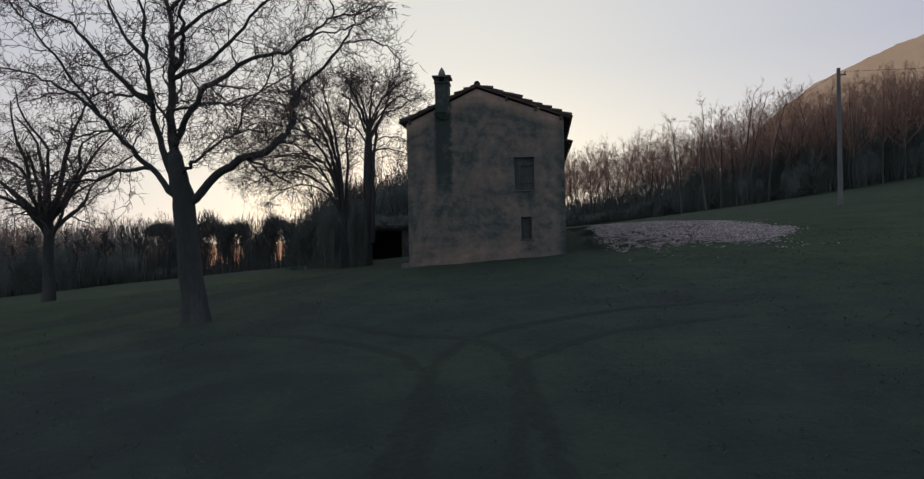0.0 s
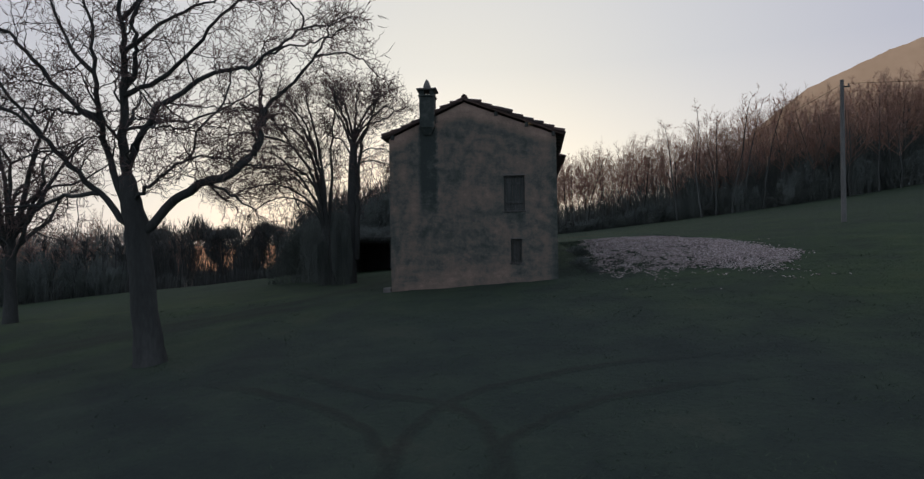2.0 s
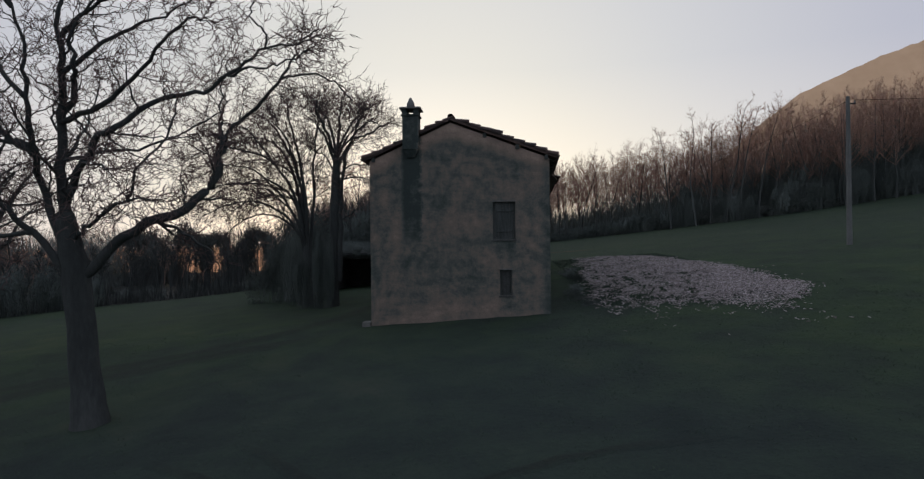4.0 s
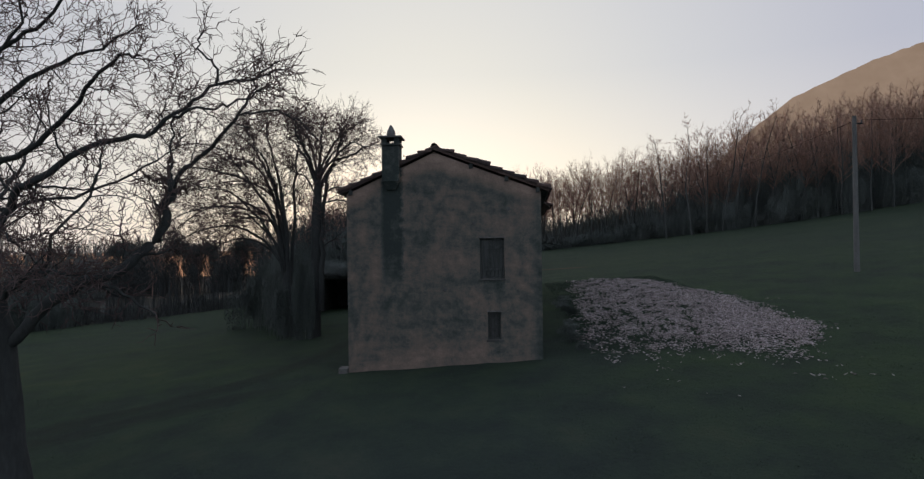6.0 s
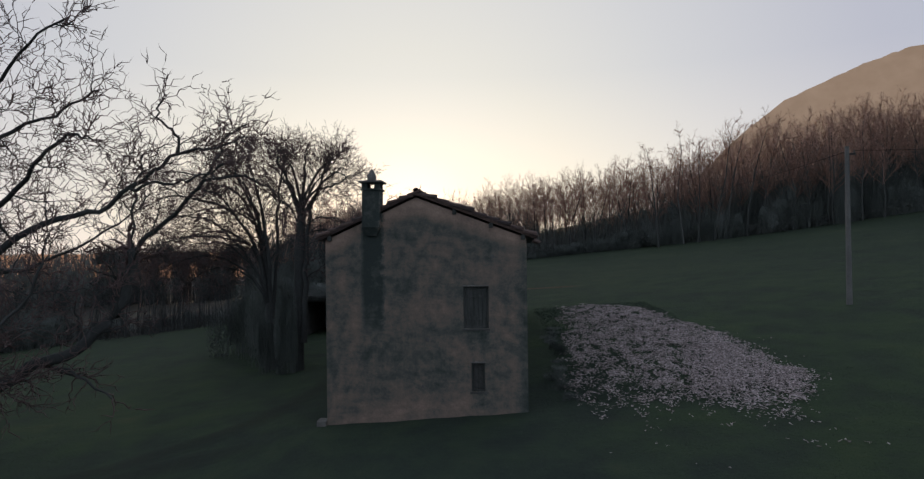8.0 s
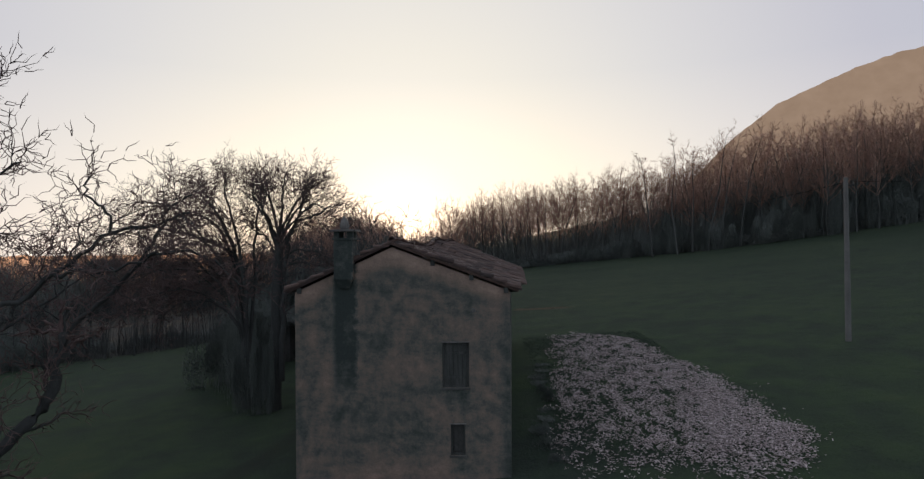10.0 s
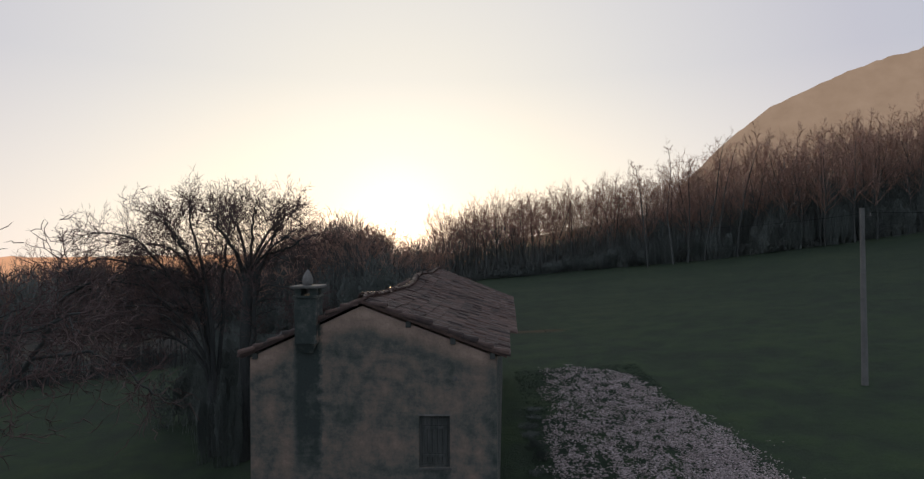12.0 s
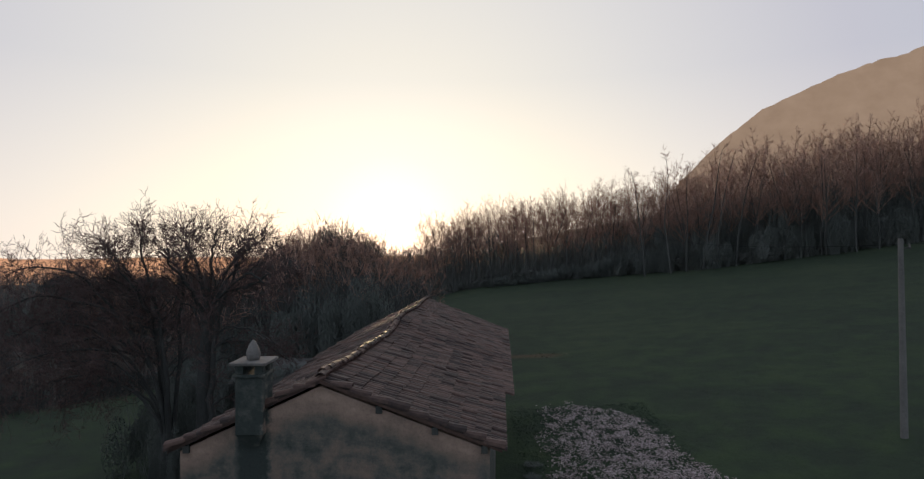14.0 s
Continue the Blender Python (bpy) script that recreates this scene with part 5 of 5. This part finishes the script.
roof = None
for side in (-1, 1):
    bm = bmesh.new()
    ys = [-0.11 + (L + 0.22) * i / 30 for i in range(31)]
    us = [0, 0.25, 0.5, 0.75, 1.0, 1.075]
    wide = [0.08 * smooth(5.4, 5.9, y) if side > 0 else 0.0 for y in ys]         # the rear half reaches further out
    up = [[bm.verts.new(roof_point(side, u + (w if u > 1 else 0), y, 0.06)) for u in us] for y, w in zip(ys, wide)]
    dn = [[bm.verts.new(roof_point(side, u + (w if u > 1 else 0), y, -0.02)) for u in us] for y, w in zip(ys, wide)]
    for i in range(30):
        for k in range(5):
            bm.faces.new((up[i][k], up[i][k + 1], up[i + 1][k + 1], up[i + 1][k]))
            bm.faces.new((dn[i][k], dn[i + 1][k], dn[i + 1][k + 1], dn[i][k + 1]))
        bm.faces.new((up[i][5], dn[i][5], dn[i + 1][5], up[i + 1][5]))
    for i in (0, 30):
        for k in range(5):
            bm.faces.new((up[i][k], dn[i][k], dn[i][k + 1], up[i][k + 1]))
    bmesh.ops.recalc_face_normals(bm, faces=bm.faces)
    if roof is None:
        roof = part("roof", bm, M_TILE, house, "sagging roof of old clay barrel tiles")
    else:
        part("roof_slope", bm, M_TILE, roof)
# purlin and rafter ends under the verge
for side, u in ((-1, 0.95), (-1, 0.5), (1, 0.35), (1, 0.68), (1, 0.97)):
    p = roof_point(side, u, -0.1)
    bm = bmesh.new()
    box_bm(bm, p.x - 0.07, p.x + 0.07, -0.085, -0.002, p.z - 0.2, p.z - 0.03, 0.012)
    part("purlin_end", bm, M_OLD_WOOD, house)
for i in range(25):
    y = 0.5 + i * 0.75
    for side in (1, -1):
        p = roof_point(side, 1.03, y)
        bm = bmesh.new()
        box_bm(bm, p.x - 0.14, p.x + 0.14, y - 0.05, y + 0.05, p.z - 0.13, p.z - 0.03, 0.008)
        part("rafter_end", bm, M_OLD_WOOD, house)

# chimney standing on a corbel out of the gable
chimney = box("chimney", 1.3, 1.9, -0.24, 0.42, 6.62, 7.86, M_PLASTER, house, 0.02, "square plastered stack with an open cap")
bm = bmesh.new()
r = bmesh.ops.create_cube(bm, size=1.0, matrix=Matrix.Translation((1.6, -0.1, 6.48)) @ Matrix.Diagonal((0.56, 0.24, 0.27, 1)))
for v in bm.verts:
    if v.co.z < 6.45:
        v.co.x = 1.6 + (v.co.x - 1.6) * 0.55
        v.co.y = -0.03 + (v.co.y + 0.03) * 0.35
part("corbel", bm, M_PLASTER, chimney)
box("collar", 1.26, 1.94, -0.28, 0.46, 7.861, 7.93, M_PLASTER, chimney, 0.012)
for x in (1.3, 1.72):
    for y in (-0.24, 0.24):
        box("post", x, x + 0.18, y, y + 0.18, 7.931, 8.12, M_PLASTER, chimney, 0.01)
box("cap_slab", 1.2, 2.0, -0.34, 0.52, 8.121, 8.185, M_STONE, chimney, 0.015, "thin overhanging stone slab")
bm = bmesh.new()
prof = ((0.13, 8.186), (0.15, 8.24), (0.155, 8.32), (0.13, 8.42), (0.085, 8.52), (0.035, 8.6), (0.0, 8.63))
rings = [[bm.verts.new((1.58 + r * math.cos(a), 0.09 + r * math.sin(a), z)) for a in [2 * math.pi * k / 12 for k in range(12)]] for r, z in prof[:-1]]
tip = bm.verts.new((1.58, 0.09, 8.63))
for r, s in zip(rings, rings[1:]):
    for k in range(12):
        bm.faces.new((r[k], r[(k + 1) % 12], s[(k + 1) % 12], s[k]))
for k in range(12):
    bm.faces.new((rings[-1][k], rings[-1][(k + 1) % 12], tip))
bm.faces.new(list(reversed(rings[0])))
part("finial", bm, M_STONE, chimney, "rounded cone of stone")

# ---- shed beyond the house ----
SX, SY = -8.7, 24.5
SZ = ground_z(-6.5, SY)
shed = new("shed")
tagged(shed, "low stone shed with a dark open front beside the house", "shed")
box("side_wall", SX, SX + 0.45, SY, SY + 5, SZ - 0.6, SZ + 2.7, M_DARK_STONE, shed, 0.02)
box("side_wall", SX + 6.2, SX + 6.65, SY, SY + 5, SZ - 0.6, SZ + 2.7, M_DARK_STONE, shed, 0.02)
box("front_wall", SX + 3.75, SX + 6.199, SY, SY + 0.4, SZ - 0.6, SZ + 2.7, M_DARK_STONE, shed, 0.02)
box("back_wall", SX + 0.451, SX + 6.199, SY + 4.6, SY + 5, SZ - 0.6, SZ + 3.2, M_DARK_STONE, shed, 0.02)
box("lintel", SX + 0.451, SX + 3.749, SY + 0.02, SY + 0.3, SZ + 2.35, SZ + 2.7, M_DARK_STONE, shed, 0.02)
bm = bmesh.new()
r = box_bm(bm, SX - 0.3, SX + 6.95, SY - 0.35, SY + 5.3, 0, 0.16)
for v in bm.verts:
    v.co.z += SZ + 2.715 + 0.1 * (v.co.y - SY)
part("roof", bm, M_DARK_STONE, shed, "shallow dark weathered lean-to roof")

for x, y in ((SX + 0.6, SY + 1.2), (SX + 2.1, SY + 0.9), (SX + 3.5, SY + 1.3), (SX + 4.9, SY + 1.0), (SX + 6.1, SY + 1.4)):
    ob = new("ivy", FINE_SCRUB[placed.randrange(3)])
    ob.location = (x, y, SZ + 2.86)
    ob.scale = (0.42, 0.5, 0.3)
    tagged(ob, "dark ivy growing over the shed roof", "ivy", "ivy on the shed")

for i in range(7):
    ob = new("ivy", FINE_SCRUB[placed.randrange(3)])
    ob.location = (SX + 0.3 + i * 1.0, SY - 0.2 + placed.uniform(-0.05, 0.1), SZ + 2.45 + placed.uniform(0, 0.15))
    ob.rotation_euler = (0, 0, placed.uniform(0, 6.28))
    ob.scale = (0.26, 0.2, placed.uniform(0.2, 0.28))
    tagged(ob, "dark ivy hanging over the shed's eaves", "ivy", "ivy on the shed")

# ---- pole and wires ----
pole = new("utility_pole")
tagged(pole, "tall tapered pale concrete utility pole on the meadow", "pole")
PX, PY = 24.05, 11.96
PZ = ground_z(PX, PY)
bm = bmesh.new()
bmesh.ops.create_cone(bm, cap_ends=True, segments=16, radius1=0.145, radius2=0.1, depth=10.85 - PZ + 0.4, matrix=Matrix.Translation((PX, PY, (10.85 + PZ - 0.4) / 2)))
part("mast", bm, M_CONCRETE, pole)
box("bracket", PX - 0.05, PX + 0.42, PY - 0.03, PY + 0.03, 10.42, 10.49, M_IRON, pole, 0.006)
bm = bmesh.new()
bmesh.ops.create_cone(bm, cap_ends=True, segments=10, radius1=0.045, radius2=0.03, depth=0.16, matrix=pose(PX + 0.36, PY, 10.57))
part("insulator", bm, M_STONE, pole, "small pale ceramic insulator")


def wire(a, b, sag):
    a, b = Vector(a), Vector(b)
    tw = Twigs()
    pts = []
    for i in range(25):
        f = i / 24
        p = a.lerp(b, f)
        p.z -= sag * 4 * f * (1 - f)
        pts.append(p)
    tw.tube(pts, [0.009] * 25, 5)
    ob = new("overhead_wire", tw.mesh("overhead_wire", M_CABLE))
    tagged(ob, "thin dark overhead wire strung from the pole", "wire", "wires on the pole")


wire((PX, PY, 10.6), (32.0, 96.0, 15.5), 1.6)
wire((PX + 0.36, PY, 10.64), (90.0, 8.0, 13.5), 1.0)

# ---- pale debris on the grass beside the house ----


def inside_patch(x, y):
    """How thickly the chips lie: up to 1 in the heap, thinning out past its ragged rim."""
    left = 8.1 + 0.09 * max(0, y - 2)
    right = float(np.interp(y, [-1.4, 0.3, 2.5, 4.5, 6.3, 9, 12, 17, 19, 20.5], [14.4, 16.0, 16.5, 16.3, 15.9, 15.7, 15.2, 14.8, 13.6, 11.5]))
    near = 0.7 - 0.33 * (x - 8.7)
    rim = min((x - left) / 1.0, (right + 0.4 - x) / 0.9, (y - near + 0.9) / 3.2, (20.8 - y) / 1.8)
    rim += 0.5 * noise.noise((x * 0.35, y * 0.35, 2.0)) + 0.5 * noise.noise((x * 1.3, y * 1.3, 9.0))
    strays = 0.0
    if rim < 0.3 and y < 9 and x > left + 0.6:
        strays = 0.13 * math.exp(2.6 * min(0.0, rim)) * max(0.0, noise.noise((x * 1.6, y * 1.2, 12.0)) + 0.02)
    streak = (1 - smooth(6, 9, y)) * math.exp(-((x - 13.3 - 0.36 * y) / 0.75) ** 2) + 0.9 * math.exp(-((x - 15.7) / 0.65) ** 2 - ((y - 1.8) / 2.0) ** 2)
    heap = 0.27 - 0.16 * smooth(7, 18, y) * (1 - smooth(12, 15, x)) + 0.3 * smooth(9, 14.5, x) + 1.15 * noise.noise((x * 1.9, y * 1.5, 4.0)) + 1.3 * noise.noise((x * 7.0, y * 6.0, 1.0)) + 1.1 * streak
    return max(strays, max(0.0, min(1.0, rim)) * min(1.0, max(0.03, heap)))


def chips():
    rng = random.Random(31)
    vs, fs = [], []
    made = 0
    while made < 33000:
        x, y = rng.uniform(5.5, 20), rng.uniform(-5, 23.5)
        d = inside_patch(x, y)
        if x < W + 0.6 + SKEW * max(0, y):
            continue
        if rng.random() > d:
            continue
        made += 1
        s = rng.uniform(0.026, 0.06) * (1.5 if rng.random() < 0.1 else 1)
        a = rng.uniform(0, math.pi)
        tilt = Vector((rng.gauss(0, 0.3), rng.gauss(0, 0.3), 1)).normalized()
        u = Vector((math.cos(a), math.sin(a), 0))
        u = (u - tilt * u.dot(tilt)).normalized()
        w = tilt.cross(u)
        c = Vector((x, y, ground_z(x, y) + 0.025 + 0.12 * d * rng.random()))
        k = len(vs)
        turn = rng.uniform(0, 2)
        for lift in (0.0, rng.uniform(0.006, 0.018)):
            for j in range(3):
                q = turn + 2 * math.pi * (j + 0.4 * math.sin(k + j)) / 3
                vs.append(c + u * s * math.cos(q) * 1.25 + w * s * 0.55 * math.sin(q) + tilt * lift)
        fs += [(k + 3, k + 4, k + 5), (k, k + 1, k + 4, k + 3), (k + 1, k + 2, k + 5, k + 4), (k + 2, k, k + 3, k + 5)]
    ob = new("debris", mesh_of("debris", vs, fs, M_CHIP))
    tagged(ob, "broad patch of pale whitish chips scattered over the grass", "debris", kind="stuff")


chips()

# stone slab at the corner of the gable
bm = bmesh.new()
box_bm(bm, -0.34, -0.02, -0.1, 0.35, ground_z(-0.2, 0.1) - 0.1, 0.16, 0.03)
tagged(part("stone_slab", bm, M_STONE), "pale stone slab lying against the house corner", "stone")

# ---- wheel ruts and grass ----


def rut(points, width, name="wheel_rut", label="dark worn wheel rut in the meadow grass", material=M_RUT):
    """A strip of worn soil that follows the ground."""
    rng = random.Random(len(points))
    line = refine([Vector((x, y, 0)) for x, y in points], rng, 0.03, 10)
    vs, fs, wear = [], [], []
    n = len(line)
    for i, p in enumerate(line):
        d = (line[min(i + 1, n - 1)] - line[max(i - 1, 0)]).normalized()
        s = Vector((d.y, -d.x, 0))
        w = width * (1.0 + 0.35 * noise.noise((p.x, p.y, 4)))
        fade = min(1.0, i / 5, (n - 1 - i) / 8)
        for k, depth in ((-1, 0), (-0.55, 0.45), (-0.2, 1), (0.2, 1), (0.55, 0.45), (1, 0)):
            q = p + s * w * k
            vs.append((q.x, q.y, ground_z(q.x, q.y) + (0.02 if depth else -0.03)))
            wear.append(depth * fade)
    for i in range(n - 1):
        for k in range(5):
            a = i * 6 + k
            fs.append((a, a + 1, a + 7, a + 6))
    me = mesh_of(name, vs, fs, material, True)
    att = me.attributes.new("wear", "FLOAT", "POINT")
    att.data.foreach_set("value", wear)
    tagged(new(name, me), label, name.replace("_", " "), kind="structure")


rut(((2.7, -22.5), (3.0, -19.2), (3.08, -17.9), (3.1, -15.9), (3.3, -14.4), (4.1, -13.2), (6.2, -12.2), (9.0, -11.6)), 0.22)
rut(((3.25, -22.5), (3.35, -19.2), (3.3, -17.5), (2.9, -15.5), (1.9, -14.0), (0.2, -12.6), (-2.0, -11.2)), 0.22)
rut(((4.4, -22.5), (4.52, -19.1), (4.58, -17.3), (4.66, -15.6), (5.4, -14.6), (6.7, -13.8), (9.2, -13.2)), 0.22)
rut(((5.3, -22.5), (5.0, -19.3), (4.88, -17.8), (4.7, -16.2), (4.3, -14.6), (3.6, -13.7), (1.8, -12.6), (-0.4, -10.6)), 0.22)
rut(((-14, -7), (-8, -3.5), (-4, -0.5), (-2.4, 3), (-1.6, 9), (-1.4, 18)), 0.9)
rut(((-15, -9), (-8.6, -5.1), (-4.2, -2.4), (-1.2, -1.2)), 0.9)
# a strip coloured reddish brown across the meadow behind the house
rut(((8.4, 35.6), (9.6, 35.3), (10.8, 35.0), (12.2, 34.8), (13.6, 34.2)), 1.3, "bare_earth", "reddish-brown strip on the meadow", M_RED_STRIP)


def tufts(count, seed, blades, low, high, where):
    """Short tussocks of winter grass over the near meadow; too many to count."""
    rng = random.Random(seed)
    vs, fs = [], []
    made = 0
    while made < count:
        x, y = rng.uniform(*where[0]), rng.uniform(*where[1])
        if rng.random() > 0.55 + 0.8 * noise.noise((x * 0.5, y * 0.5, 5.0)):
            continue
        made += 1
        z = ground_z(x, y) - 0.01
        for _ in range(blades):
            px, py = x + rng.gauss(0, 0.07), y + rng.gauss(0, 0.07)
            a, h = rng.uniform(0, 6.28), rng.uniform(low, high)
            u = Vector((math.cos(a), math.sin(a), 0)) * rng.uniform(0.006, 0.014)
            k = len(vs)
            p = Vector((px, py, z))
            vs += [p - u, p + u, p + Vector((rng.gauss(0, 0.05), rng.gauss(0, 0.05), h))]
            fs.append((k, k + 1, k + 2))
    tagged(new("grass", mesh_of("grass", vs, fs, M_BLADE)), "short tussocky dull green winter grass on the meadow", "grass", kind="stuff")


tufts(9000, 71, 6, 0.02, 0.055, ((-13, 19), (-23, 2)))
tufts(5000, 72, 9, 0.04, 0.11, ((8.4, 15.6), (0.5, 20.0)))

# ---- roof tiles ----
tile_v, tile_f = [], []
SEG = 5
for end, rad in ((0.0, 0.085), (0.46, 0.07)):
    for lay in (0.0, 0.014):
        for k in range(SEG + 1):
            a = math.pi * k / SEG
            tile_v.append(((rad - lay) * math.cos(a), end, (rad - lay) * math.sin(a)))
N1 = SEG + 1
for k in range(SEG):
    tile_f += [(k, 2 * N1 + k, 2 * N1 + k + 1, k + 1), (N1 + k + 1, 3 * N1 + k + 1, 3 * N1 + k, N1 + k), (k, k + 1, N1 + k + 1, N1 + k)]
TILE = mesh_of("tile", tile_v, tile_f, M_TILE)
trng = random.Random(51)
rest_v, rest_f = [], []
count = 0
for side in (1, -1):
    run = (W - RIDGE_X) if side > 0 else RIDGE_X
    slope = math.hypot(run, RIDGE_Z - EAVE)
    courses = int(slope * 1.08 / 0.38)
    for j in range(120):
        y = -0.04 + j * 0.17
        if y > L + 0.25:
            break
        for c in range(courses + 1):
            u = 1.1 - c * 0.38 / slope + (0.08 if side > 0 and y > 5.5 else 0)
            if u < 0.06:
                continue
            p, q = roof_point(side, u, y, 0.05), roof_point(side, u - 0.1, y, 0.05)
            yd = (q - p).normalized()
            xd = Vector((0, 1, 0))
            zd = xd.cross(yd)
            if zd.z < 0:
                xd, zd = -xd, -zd
            m = Matrix((xd, yd, zd)).transposed().to_4x4()
            m.translation = p + Vector((0, trng.gauss(0, 0.012), trng.uniform(0, 0.03) + (0.05 if trng.random() < 0.06 else 0)))
            m = m @ pose(0, 0, 0, -3, 0, trng.gauss(0, 3.5))
            if side > 0 and y < 2.2 and count < 130 or side < 0 and y < 1.4 and count < 260:
                ob = new("tile", TILE)
                ob.parent = roof
                ob.matrix_basis = m
                count += 1
            else:
                k = len(rest_v)
                rest_v += [m @ Vector(v) for v in tile_v]
                rest_f += [tuple(k + i for i in f) for f in tile_f]
for j in range(60):
    y = -0.1 + j * 0.35
    if y > L + 0.1:
        break
    p, q = roof_point(1, 0, y, 0.1), roof_point(1, 0, y + 0.3, 0.1)
    yd = (q - p).normalized()
    xd = yd.cross(Vector((0, 0, 1))).normalized()
    m = Matrix((xd, yd, xd.cross(yd))).transposed().to_4x4()
    m.translation = p + Vector((trng.gauss(0, 0.02), 0, trng.uniform(0, 0.05)))
    ob = new("ridge_tile", TILE)
    ob.parent = roof
    ob.matrix_basis = m @ Matrix.Diagonal((1.35, 1, 1.25, 1))
# verge tiles laid over the gable edge, each lower end standing proud
for side in (1, -1):
    slope = math.hypot((W - RIDGE_X) if side > 0 else RIDGE_X, RIDGE_Z - EAVE)
    for c in range(int(slope / 0.44) + 1):
        u = 1.09 - c * 0.44 / slope
        p, q = roof_point(side, u, -0.04, 0.1), roof_point(side, u - 0.1, -0.04, 0.1)
        yd = (q - p).normalized()
        xd = Vector((0, 1, 0))
        zd = xd.cross(yd)
        if zd.z < 0:
            xd, zd = -xd, -zd
        m = Matrix((xd, yd, zd)).transposed().to_4x4()
        m.translation = p + Vector((0, 0, trng.uniform(0.0, 0.05)))
        bulk = trng.uniform(1.2, 1.6) if side > 0 or trng.random() < 0.4 else trng.uniform(1.0, 1.15)
        ob = new("verge_tile", TILE)
        ob.parent = roof
        ob.matrix_basis = m @ pose(0, 0, 0, -9 + trng.gauss(0, 3), 0, trng.gauss(0, 4)) @ Matrix.Diagonal((bulk, 1.05, bulk, 1))
ob = part_mesh("tile_field", mesh_of("tile_field", rest_v, rest_f, M_TILE), roof)
tagged(ob, kind="stuff")
